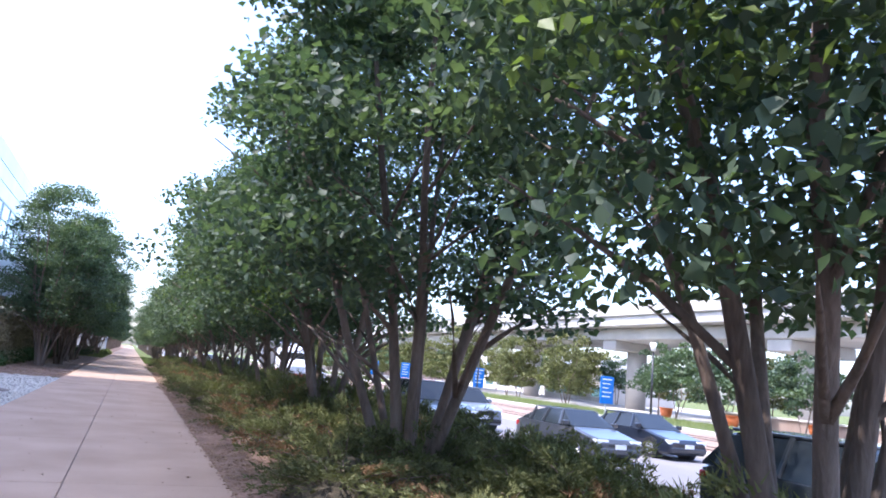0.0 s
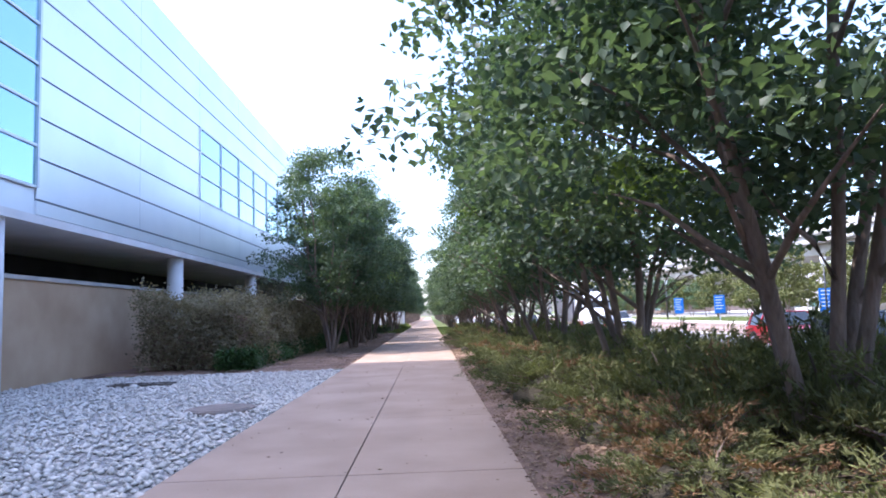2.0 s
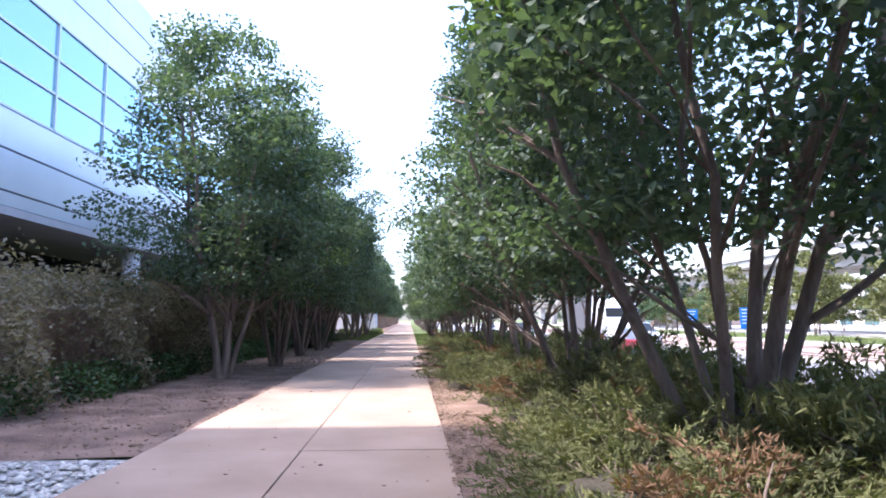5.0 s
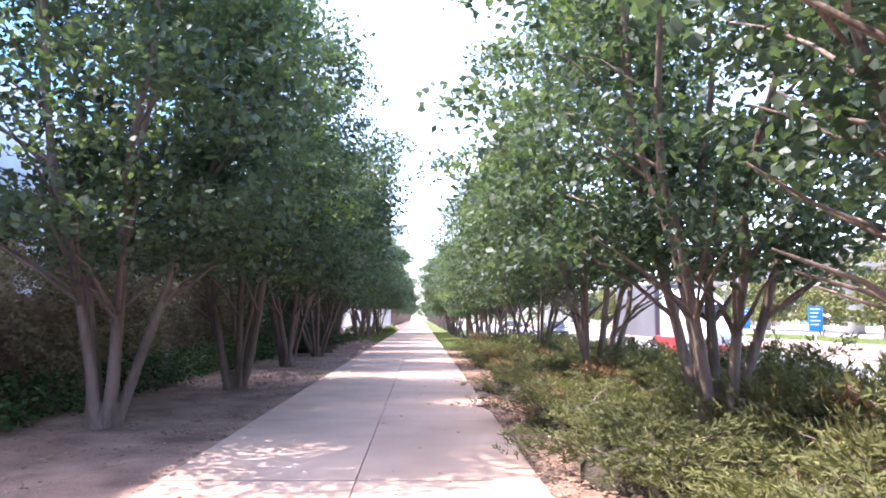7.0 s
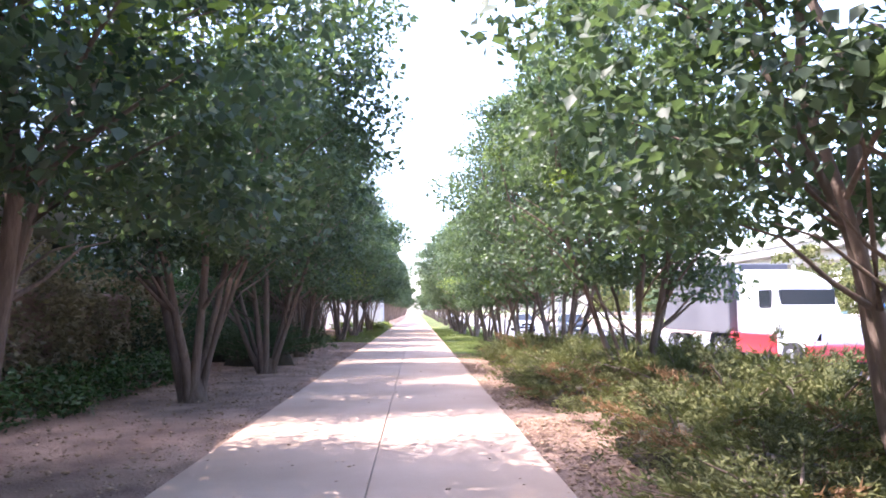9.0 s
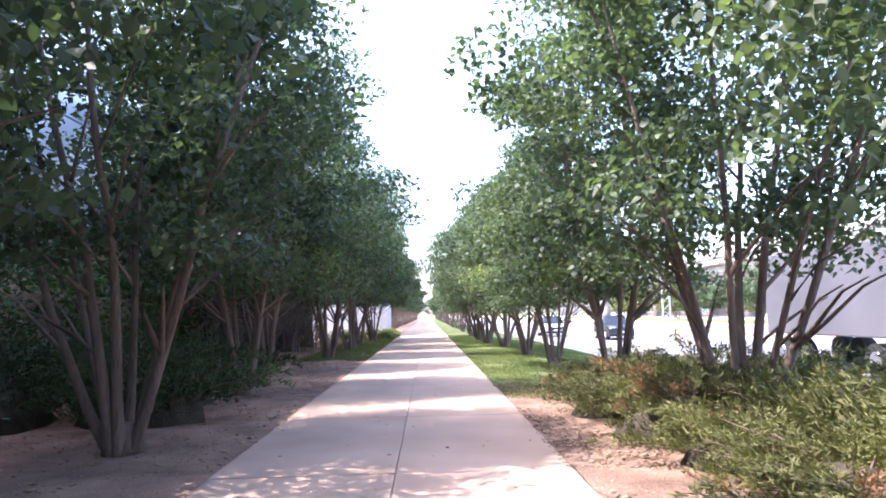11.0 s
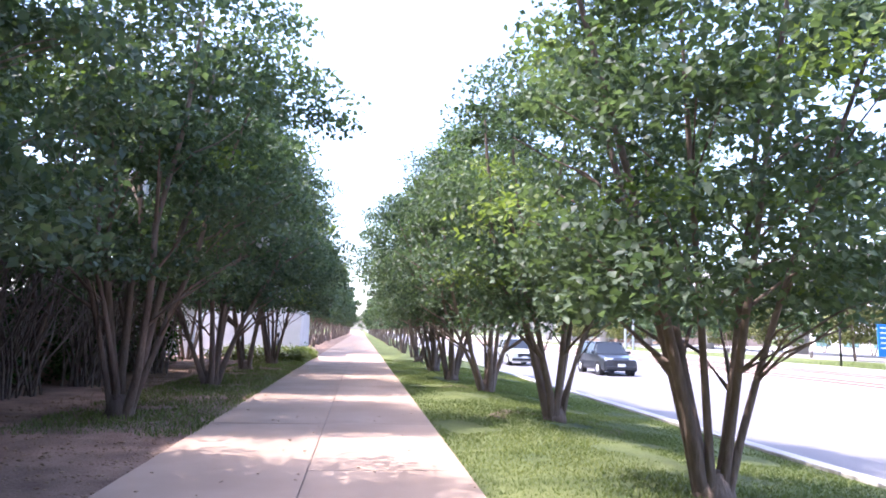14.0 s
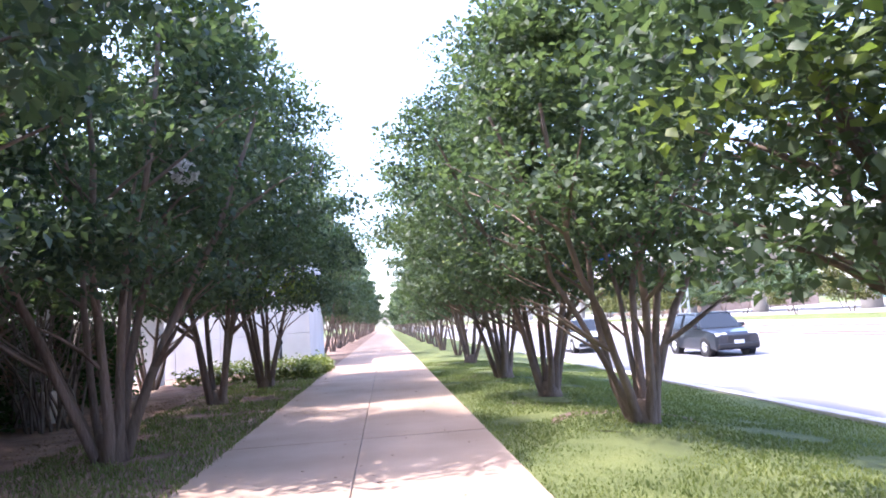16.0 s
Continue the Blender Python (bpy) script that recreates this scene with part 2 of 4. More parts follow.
sheet("verge_mulch", 0.892, 4.9, -12, 39.0, 0, M_MULCH, "brown bark mulch bed under the juniper shrubs", "mulch bed", 16, 160, 0.04, bank)
sheet("verge_lawn", 0.892, 4.9, 39.0, 420, 0, M_LAWN, "sunlit mown grass verge sloping to the road", "lawn", 16, 500, 0.03, bank)
sheet("mulch_west", -7.2, -1.3, 19.1, 420, -0.02, M_MULCH, "brown mulch and soil under the tree row", "mulch bed", 18, 400, 0.05)
sheet("gravel_bed", -7.2, -1.3, -14, 19.1, -0.03, M_GRAVEL_BED, "grey gravel bed beside the concrete path", "gravel", 4, 8)
sheet("road", 4.95, 13.1, -120, 900, ROAD_Z, M_ROAD, "pale sunlit concrete road with several lanes", "road")
sheet("track_bed", 13.35, 21.7, -120, 900, ROAD_Z + 0.05, M_TRACK, "tan paved tram track bed along the road", "track bed")
sheet("far_lawn", 22.0, 31.5, -120, 600, ROAD_Z + 0.08, M_LAWN, "rough green grass strip beyond the tracks", "lawn")
sheet("far_pavement", 31.5, 75, -120, 300, ROAD_Z + 0.06, M_KERB, "pale paved forecourt beyond the grass strip", "pavement")

for nm, x0, x1, z1, lab in (("kerb", 4.78, 4.95, -0.3, "worn concrete kerb along the near road edge"), ("kerb", 13.1, 13.35, -0.27, "low concrete kerb beside the track bed"),
                            ("kerb", 21.7, 22.0, -0.22, "pale concrete kerb before the grass strip")):
    k = tagged(thing(nm), lab, "kerb", kind="structure")
    if x0 < 5:
        me0 = None
        for i in range(60):
            y = -8 + i * 2.0
            if me0 is None:
                o = boxed("kerb_stone", (x0, x1, 0.008, 1.992, -0.7, z1), M_KERB, k, 0.012)
                me0 = o.data
            else:
                o = new("kerb_stone", me0)
                o.parent = k
            o.location = (0, y, 0)
        boxed("kerb_run", (x0, x1, 112.01, 600, -0.7, z1), M_KERB, k, 0.012)
        boxed("kerb_run", (x0, x1, -100, -8.01, -0.7, z1), M_KERB, k, 0.012)
    else:
        boxed("kerb_run", (x0, x1, -100, 600, -0.7, z1), M_KERB, k, 0.012)
rails = tagged(thing("tram_rails"), "dark steel tram rails set in tan paving", "rail", kind="structure")
for x in (14.9, 15.9, 18.6, 19.6):
    boxed("rail", (x, x + 0.07, -100, 600, ROAD_Z, ROAD_Z + 0.075), M_RAIL, rails)

# ---- the concrete path ----
path = tagged(thing("pavement"), "pinkish concrete path of slabs with a centre joint", "path", kind="structure")
boxed("joint_bed", (-1.32, 0.89, -14, 420, -0.12, -0.014), M_JOINT, path)
slabs = {}
for x0, x1 in ((-1.32, -0.1935), (-0.1865, 0.89)):
    for i in range(62):
        y = -13 + i * 2.3
        if x0 not in slabs:
            o = boxed("slab", (x0, x1, 0.003, 2.297, -0.1, 0.0), M_CONC, path, 0.004)
            slabs[x0] = o.data
        else:
            o = new("slab", slabs[x0])
            o.parent = path
        o.location = (0, y, random.uniform(-0.003, 0.003))
    boxed("slab_run", (x0, x1, 129.61, 420, -0.1, 0.0), M_CONC, path)


# hairline cracks across the slabs
for seed, p0, p1 in ((1, (-1.28, 33.75), (-0.55, 33.2)), (2, (-0.15, 12.5), (0.86, 12.72)), (3, (-0.6, 41.1), (0.2, 40.7)), (4, (-1.2, 25.3), (-0.4, 25.5))):
    rnd = random.Random(seed)
    vs, fs = [], []
    for i in range(15):
        u = i / 14
        x, y, w = p0[0] + (p1[0] - p0[0]) * u, p0[1] + (p1[1] - p0[1]) * u + rnd.uniform(-0.03, 0.03), rnd.uniform(0.003, 0.008)
        vs += [(x, y - w, 0.0045), (x, y + w, 0.0045)]
        if i:
            fs.append((2 * i - 2, 2 * i, 2 * i + 1, 2 * i - 1))
    raw("crack", vs, fs, M_JOINT, path)


# ---- trees ----
def make_tree(seed, height, radius, leaves, leaf, stems, name="street_tree", base_crown=1.55, lean=0.0, detail=True, leafmat=None):
    rng = np.random.default_rng(seed)
    rnd = random.Random(seed)
    t = thing(name)
    tips = []
    mv, mf = [], []

    def add(vs, fs):
        o = len(mv)
        mv.extend(vs)
        mf.extend(tuple(i + o for i in f) for f in fs)

    for s in range(stems):
        a = 2 * math.pi * (s + rnd.uniform(-0.3, 0.3)) / stems
        out = radius * rnd.uniform(0.35, 0.75)
        r0 = rnd.uniform(0.02, 0.043)
        pts, radii = [], []
        hh = height * rnd.uniform(0.55, 0.8)
        bow = rnd.uniform(0.75, 1.25)
        ph, amp = rnd.uniform(0, 6), rnd.uniform(0.03, 0.09)
        for k in range(9):
            u = k / 8
            d = 0.07 + out * u ** bow
            w = amp * math.sin(u * 8 + ph) * min(u * 4, 1) + 0.02 * math.sin(u * 19 + ph)
            pts.append(Vector((math.cos(a) * d + w, math.sin(a) * d - w, -0.08 + hh * u)))
            radii.append(r0 * (1.35 - 0.35 * min(u * 6, 1)) * (1 - 0.78 * u) + 0.008)
        add(*tube(pts, radii, 8 if detail else 5))
        for b in range(5 if detail else 2):
            k = rnd.randint(2, 5)
            p = pts[k]
            a2 = a + rnd.uniform(-1.3, 1.3)
            L = radius * rnd.uniform(0.3, 0.6)
            q = [p + Vector((math.cos(a2) * L * v, math.sin(a2) * L * v, L * 0.75 * v ** 0.8 + 0.03 * math.sin(v * 9 + b))) for v in (0, 0.35, 0.7, 1)]
            add(*tube(q, [radii[k] * 0.62, radii[k] * 0.45, radii[k] * 0.3, 0.005], 6 if detail else 4))
    part_trunk = raw("trunk", mv, mf, M_BARK, t, True)
    if detail:
        fl = bmesh.new()
        bmesh.ops.create_cone(fl, cap_ends=True, segments=12, radius1=0.18, radius2=0.11, depth=0.3, matrix=Matrix.Translation((0, 0, 0.07)))
        for v in fl.verts:
            v.co += Vector(noise.noise_vector(v.co * 5 + Vector((seed, 0, 0)))) * 0.05
        part("root_flare", fl, M_BARK, t, smooth=True)
    # crown: flat overlapping sprays of leaves in an uneven egg shape, widest low, with gaps between the tiers
    nc = 185 if detail else 60
    cz = base_crown + (height - base_crown) * rng.beta(1.2, 1.3, nc)
    f = (cz - base_crown) / (height - base_crown)
    prof = np.where(f < 0.3, 0.72 + 0.28 * (f / 0.3), np.sqrt(np.clip(1 - ((f - 0.3) / 0.72) ** 2, 0.02, 1)))
    az = rng.uniform(0, 2 * np.pi, nc)
    lump = 1 + 0.17 * np.sin(2 * az + seed) + 0.13 * np.sin(3 * az + 1.7 * seed + f * 5)
    rad = radius * prof * lump * np.sqrt(rng.uniform(0.1, 0.92, nc))
    cen = np.stack([np.cos(az) * rad, np.sin(az) * rad, cz], 1)
    size = rng.uniform(0.2, 0.5, nc) * radius / 1.9
    share = size ** 1.6 / np.sum(size ** 1.6)
    which = rng.choice(nc, leaves, p=share)
    off = rng.normal(0, 1, (leaves, 3))
    off /= np.linalg.norm(off, axis=1)[:, None]
    off *= (rng.uniform(0.0, 1.0, leaves) ** 0.42)[:, None]
    reach = off[:, 0] ** 2 + off[:, 1] ** 2
    off *= size[which][:, None] * np.array([1.35, 1.35, 0.62])
    off[:, 2] -= reach * size[which] * 0.35
    pos = cen[which] + off
    gold = rng.uniform(0, 1, nc) < 0.05
    sel = gold[which]
    v, fc = cards(rng, pos[~sel], 0.9, leaf, leaf * 0.74, 0.6)
    raw("crown", v, fc, leafmat or M_LEAF, t)
    if detail and sel.any():
        v, fc = cards(rng, pos[sel], 0.9, leaf * 0.9, leaf * 0.6, 0.55)
        raw("young_foliage", v, fc, M_LEAF2, t)
    return t


LAB_T = "multi-stemmed street tree with dense green crown"
protos = [make_tree(11, 6.0, 1.8, 34000, 0.078, 7), make_tree(23, 5.7, 1.7, 33000, 0.078, 8), make_tree(37, 6.1, 1.85, 35000, 0.078, 6),
          make_tree(41, 5.5, 1.75, 33000, 0.076, 7)]
mid_protos = [make_tree(45, 5.9, 1.75, 10000, 0.14, 6, detail=False), make_tree(46, 5.6, 1.7, 10000, 0.14, 7, detail=False)]
far_protos = [make_tree(51, 5.9, 1.7, 3000, 0.25, 5, detail=False), make_tree(52, 5.6, 1.65, 3000, 0.25, 5, detail=False)]
used = set()


def plant(protos_, k, x, y, z, rz, s, label, group, wide=1.0):
    p = protos_[k % len(protos_)]
    m = pose(x, y, z, 0, 0, rz) @ Matrix.Diagonal((s * wide, s * wide, s, 1))
    if p in used:
        c = copy_thing(p, m)
        c.matrix_basis = m
    else:
        used.add(p)
        p.matrix_basis = m
        c = p
    tagged(c, label, "tree", group)
    return c


R_ROW = [(2.75, 2.1), (2.5, 5.9), (2.75, 10.0), (2.8, 14.1), (2.7, 18.4), (2.5, 21.6), (2.4, 24.9), (2.4, 28.4), (2.4, 32.6), (2.35, 36.2),
         (2.25, 39.3), (2.42, 44.0), (2.45, 47.7), (2.3, 51.4), (2.0, 53.6), (1.95, 56.5), (1.95, 61.0)]
L_ROW = [(-2.55, 25.8), (-2.25, 28.9), (-2.35, 33.0), (-2.3, 36.4), (-2.4, 40.2), (-3.0, 43.8), (-2.35, 47.4), (-2.3, 51.5), (-2.4, 55.6), (-2.15, 58.2)]
rr = random.Random(5)
for i, (x, y) in enumerate(R_ROW):
    plant(protos, i, x, y, bank(x), rr.uniform(0, 360), rr.uniform(0.94, 1.06) * (1.04 if y < 20 else 0.97 if y < 30 else 0.87 if y < 42 else 0.82), LAB_T + " on the road verge", "trees on the road verge", 1.0 if y < 4 else 1.12 if y < 20 else 1.08 if y < 30 else 1.0 if y < 42 else 1.16)
for i, (x, y) in enumerate(L_ROW):
    plant(protos, i + 2, x, y, -0.02, rr.uniform(0, 360), rr.uniform(0.92, 1.0), LAB_T + " in a mulch bed", "trees along the building side", 1.12 if y < 27 else 1.05)
for i in range(6):
    plant(mid_protos, i + 1, -5.0 + rr.uniform(-0.3, 0.3), 44.2 + i * 3.1, -0.03, rr.uniform(0, 360), rr.uniform(0.9, 1.05), "leafy tree in a dark thicket behind the row", "trees behind the row")
y = 65.0
k = 0
while y < 190:
    near = y < 84
    pp = mid_protos if near else far_protos
    plant(pp, k, 2.0 + rr.uniform(-0.1, 0.1), y, bank(2.0), rr.uniform(0, 360), rr.uniform(0.72, 0.82), LAB_T + " farther along", "trees on the road verge")
    if y > 69:
        plant(pp, k + 1, -2.35 + rr.uniform(-0.1, 0.1), y - 1.2, -0.02, rr.uniform(0, 360), rr.uniform(0.92, 1.05), LAB_T + " farther along", "trees along the building side")
    y += 4.1 if y < 130 else 5.5
    k += 1

# mulch rings with a mound round the trees on the lawn
for i, (x, y) in enumerate(R_ROW[10:]):
    bm = bmesh.new()
    bmesh.ops.create_circle(bm, cap_ends=True, segments=28, radius=0.8)
    bmesh.ops.inset_region(bm, faces=bm.faces[:], thickness=0.35)
    for v in bm.verts:
        r = v.co.length
        v.co.z = (0.1 if r < 0.6 else -0.02) + 0.03 * noise.noise(v.co * 3 + Vector((i * 7, 0, 0)))
        v.co.xy *= 1 + 0.14 * noise.noise(v.co * 1.5 + Vector((0, i * 5, 0)))
        v.co.z += bank(x + v.co.x) - bank(x)
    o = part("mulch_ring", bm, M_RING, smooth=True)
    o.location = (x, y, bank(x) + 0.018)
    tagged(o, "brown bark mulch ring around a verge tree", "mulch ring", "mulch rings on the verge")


# ---- juniper shrubs ----
def make_shrub(seed, arms, brown, green=None, name="juniper_shrub"):
    """Arching arms that carry feathery twigs of short needles, over a solid core painted dark as inner shade."""
    rng = np.random.default_rng(seed)
    t = thing(name)
    az = rng.uniform(0, 2 * np.pi, arms)
    el = np.arcsin(rng.uniform(0.02, 0.97, arms))
    ln = rng.uniform(0.6, 1.0, arms) * (1 + 0.2 * np.sin(3 * az + seed))
    out = np.cos(el) * 0.88 * ln
    top = (0.14 + np.sin(el) * 0.36) * ln
    per, nd = 7, 20
    u = np.tile(np.linspace(0.42, 1.0, per), arms) + rng.uniform(-0.04, 0.04, arms * per)
    k = np.repeat(np.arange(arms), per)
    base = np.stack([np.cos(az[k]) * out[k] * u, np.sin(az[k]) * out[k] * u, top[k] * np.sin(np.clip(u, 0, 1) * 1.75)], 1)
    side = rng.normal(0, 0.75, len(k))
    d = np.stack([np.cos(az[k] + side), np.sin(az[k] + side), rng.uniform(0.1, 0.9, len(k))], 1)
    d /= np.linalg.norm(d, axis=1)[:, None]
    tl = rng.uniform(0.1, 0.19, len(k))
    j = np.repeat(np.arange(len(k)), nd)
    w = rng.uniform(0, 1, len(j))
    pos = base[j] + d[j] * (w * tl[j])[:, None] + rng.normal(0, 1, (len(j), 3)) * (0.02 * (1.15 - w))[:, None]
    pos[:, 2] = np.abs(pos[:, 2] - 0.05 * w * w) + 0.01
    nv = d[j] + rng.normal(0, 0.5, (len(j), 3))
    nv /= np.linalg.norm(nv, axis=1)[:, None]
    s = np.cross(nv, rng.normal(0, 1, (len(j), 3)))
    s /= np.linalg.norm(s, axis=1)[:, None]
    L, Wd = 0.045 * rng.uniform(0.6, 1.4, len(j))[:, None], 0.013
    v = np.stack([pos - s * Wd / 2, pos + s * Wd / 2, pos + nv * L], 1)
    is_b = (rng.uniform(0, 1, arms) < brown)[k][j]
    for nm, sel, m in (("foliage", ~is_b, green or M_JUN), ("dead_foliage", is_b, M_DEAD)):
        if sel.any():
            vv = v[sel].reshape(-1, 3)
            raw(nm, vv, np.arange(len(vv)).reshape(-1, 3), m, t)
    mv, mf = [], []
    for i in range(0, arms, 2):
        q = [Vector((math.cos(az[i]) * out[i] * p, math.sin(az[i]) * out[i] * p, top[i] * math.sin(p * 1.75))) for p in (0.02, 0.5, 0.97)]
        vs, fs = tube(q, [0.012, 0.008, 0.003], 4)
        o = len(mv)
        mv.extend(vs)
        mf.extend(tuple(a + o for a in f) for f in fs)
    raw("branch", mv, mf, M_BARK, t)
    # added lump that blocks see-through; its dark colour stands in for inner shade
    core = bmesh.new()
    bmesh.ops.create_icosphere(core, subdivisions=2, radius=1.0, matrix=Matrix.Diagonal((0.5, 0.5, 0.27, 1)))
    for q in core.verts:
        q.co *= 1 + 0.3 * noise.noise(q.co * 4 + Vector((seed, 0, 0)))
    part("fill_core", core, M_SHADE_CORE, t, smooth=True)
    return t


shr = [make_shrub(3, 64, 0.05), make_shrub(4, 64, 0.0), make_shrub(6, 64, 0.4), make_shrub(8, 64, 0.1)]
used_s = set()
rs = random.Random(9)
y = 0.6
while y < 41.4:
    row_x = [1.85, 2.8, 3.75, 4.4] if y < 37 else [2.0, 2.9, 3.8] if y < 39.5 else [2.9, 3.8]
    for x in row_x:
        xx, yy = x + rs.uniform(-0.28, 0.28), y + rs.uniform(-0.3, 0.3)
        k = rs.choice((0, 1, 1, 3, 0)) if rs.random() > (0.3 if x < 2 and (y < 12 or y > 35) else 0.05) else 2
        s = rs.uniform(0.95, 1.3) * (0.85 if x < 2.1 else 1.0) * (0.85 if x > 4 else 1)
        m = pose(xx, yy, bank(xx) - 0.02, 0, 0, rs.uniform(0, 360)) @ Matrix.Diagonal((s, s, s * rs.uniform(0.85, 1.15) * (0.95 if x < 2.1 else 1.35 if y < 9 else 1.55 if y < 29 else 1.3 if y < 38.5 else 0.95), 1))
        p = shr[k]
        if p in used_s:
            c = copy_thing(p, m)
        else:
            used_s.add(p)
            c = p
        c.matrix_basis = m
        lab = "low juniper shrub with rusty brown dead sprays in mulch" if k == 2 else "low spreading green juniper shrub in a mulch bed"
        tagged(c, lab, "shrub", "junipers on the verge")
    y += 1.05


yew = make_shrub(14, 70, 0.0, M_YEW, "evergreen_shrub")
for i, (x, y, sc) in enumerate(((-2.75, 37.9, 1.25), (-3.3, 39.1, 1.5), (-4.3, 37.6, 1.6), (-3.9, 35.6, 1.3), (-4.4, 40.4, 1.5), (-3.1, 41.6, 1.1))):
    m = pose(x, y, -0.03, 0, 0, 67 * i) @ Matrix.Diagonal((sc, sc, sc * 1.35, 1))
    c = copy_thing(yew, m) if i else yew
    c.matrix_basis = m
    tagged(c, "dark green spreading evergreen shrub in shaded mulch", "shrub", "evergreens under the tree row")


def make_thicket(seed):
    """Bare criss-crossing twigs fanning from the ground."""
    rnd = random.Random(seed)
    t = thing("twiggy_shrub")
    for k in range(34):
        a, r, h = rnd.uniform(0, 6.28), rnd.uniform(0.25, 1.0), rnd.uniform(1.2, 2.5)
        b0 = Vector((rnd.uniform(-0.3, 0.3), rnd.uniform(-0.3, 0.3), -0.03))
        pts = [b0 + Vector((math.cos(a) * r * u ** 1.3 + 0.06 * math.sin(u * 9 + k), math.sin(a) * r * u ** 1.3, h * u)) for u in (0, 0.2, 0.4, 0.6, 0.8, 1)]
        mv, mf = tube(pts, [0.017, 0.015, 0.012, 0.009, 0.006, 0.003], 5)
        for p in (2, 3, 4):
            a2 = a + rnd.uniform(-2, 2)
            q = [pts[p], pts[p] + Vector((math.cos(a2) * 0.22, math.sin(a2) * 0.22, 0.2)), pts[p] + Vector((math.cos(a2) * 0.36, math.sin(a2) * 0.36, 0.48))]
            vs, fs = tube(q, [0.007, 0.005, 0.002], 4)
            o = len(mv)
            mv.extend(vs)
            mf.extend(tuple(i + o for i in f) for f in fs)
        raw("twig", mv, mf, M_TWIG, t, True)
    return t


tw = make_thicket(3)
for i, (x, y) in enumerate(((-4.2, 47.4), (-4.4, 49.2), (-4.0, 50.9), (-4.5, 52.6), (-4.1, 54.3), (-4.6, 45.6))):
    m = pose(x, y, -0.02, 0, 0, 80 * i) @ Matrix.Diagonal((1.1, 1.1, 0.9 + 0.08 * (i % 3), 1))
    c = copy_thing(tw, m) if i else tw
    c.matrix_basis = m
    tagged(c, "bare twiggy grey-brown shrub in a shaded bed", "shrub", "twiggy shrubs behind the row")


# ---- hedge, ivy and ground cover on the building side ----
def leaf_mass(name, dims, n, leaf, material, seed, label, cat, kind="", lumps=0.25, fill=True):
    x0, x1, y0, y1, z1 = dims
    rng = np.random.default_rng(seed)
    face = rng.integers(0, 4, n)
    u, w = rng.uniform(0, 1, n), rng.uniform(0, 1, n) ** 0.8
    px = np.where(face == 0, x1, np.where(face == 1, x0 + (x1 - x0) * u, np.where(face == 2, x0 + (x1 - x0) * u, x1 - 0.1)))
    py = np.where(face == 0, y0 + (y1 - y0) * w, np.where(face == 1, y0, y0 + (y1 - y0) * w))
    pz = np.where((face == 0) | (face == 3), z1 * u, np.where(face == 1, z1 * w, z1))
    bulge = lumps * (np.sin(py * 2.1 + seed) * np.cos(px * 1.7) + 0.6 * np.sin(py * 4.7 + px * 3.1 + pz * 4))
    pz = np.clip(pz * (1 + 0.35 * bulge), 0.01, None)
    edge = np.where(pz > z1 * 0.8, -0.25, 0)
    px = px + np.where((face == 0) | (face == 3), bulge + edge, 0)
    py = py + np.where(face == 1, -bulge * 0.6, 0)
    pos = np.stack([px, py, pz], 1) + rng.normal(0, 0.07 + 0.16 * max(lumps - 0.25, 0), (n, 3))
    pos[:, 2] = np.abs(pos[:, 2])
    v, f = cards(rng, pos, 0.5, leaf, leaf * 0.6, 0.0)
    t = thing(name)
    raw("foliage", v, f, material, t)
    if fill:
        boxed("fill_core", (x0, x1 - 0.35, y0 + 0.35, y1, 0, z1 * 0.8), M_MULCH, t, 0.1)
    return tagged(t, label, cat, kind=kind)


leaf_mass("hedge", (-5.7, -3.75, 20.2, 29.5, 1.45), 42000, 0.07, M_HEDGE, 1, "brownish green shaggy hedge in front of the building", "hedge", lumps=0.4)
leaf_mass("hedge", (-5.7, -3.9, 30.2, 36.0, 1.5), 20000, 0.08, M_HEDGE, 2, "rounded brownish hedge in front of the building", "hedge")
leaf_mass("hedge", (-6.0, -4.7, 37.2, 59.0, 1.7), 34000, 0.1, M_IVY, 3, "dark green hedge behind the tree row", "hedge")
leaf_mass("ground_cover", (-3.95, -3.25, 19.9, 36.5, 0.3), 14000, 0.07, M_IVY, 4, "dark green ivy ground cover along the hedge foot", "ground cover", kind="stuff", lumps=0.15, fill=False)
leaf_mass("ground_cover", (-4.2, -1.45, 59.8, 63.2, 0.22), 6000, 0.09, M_GRASS, 7, "bright green ground cover before the white wall", "ground cover", kind="stuff", lumps=0.1, fill=False)


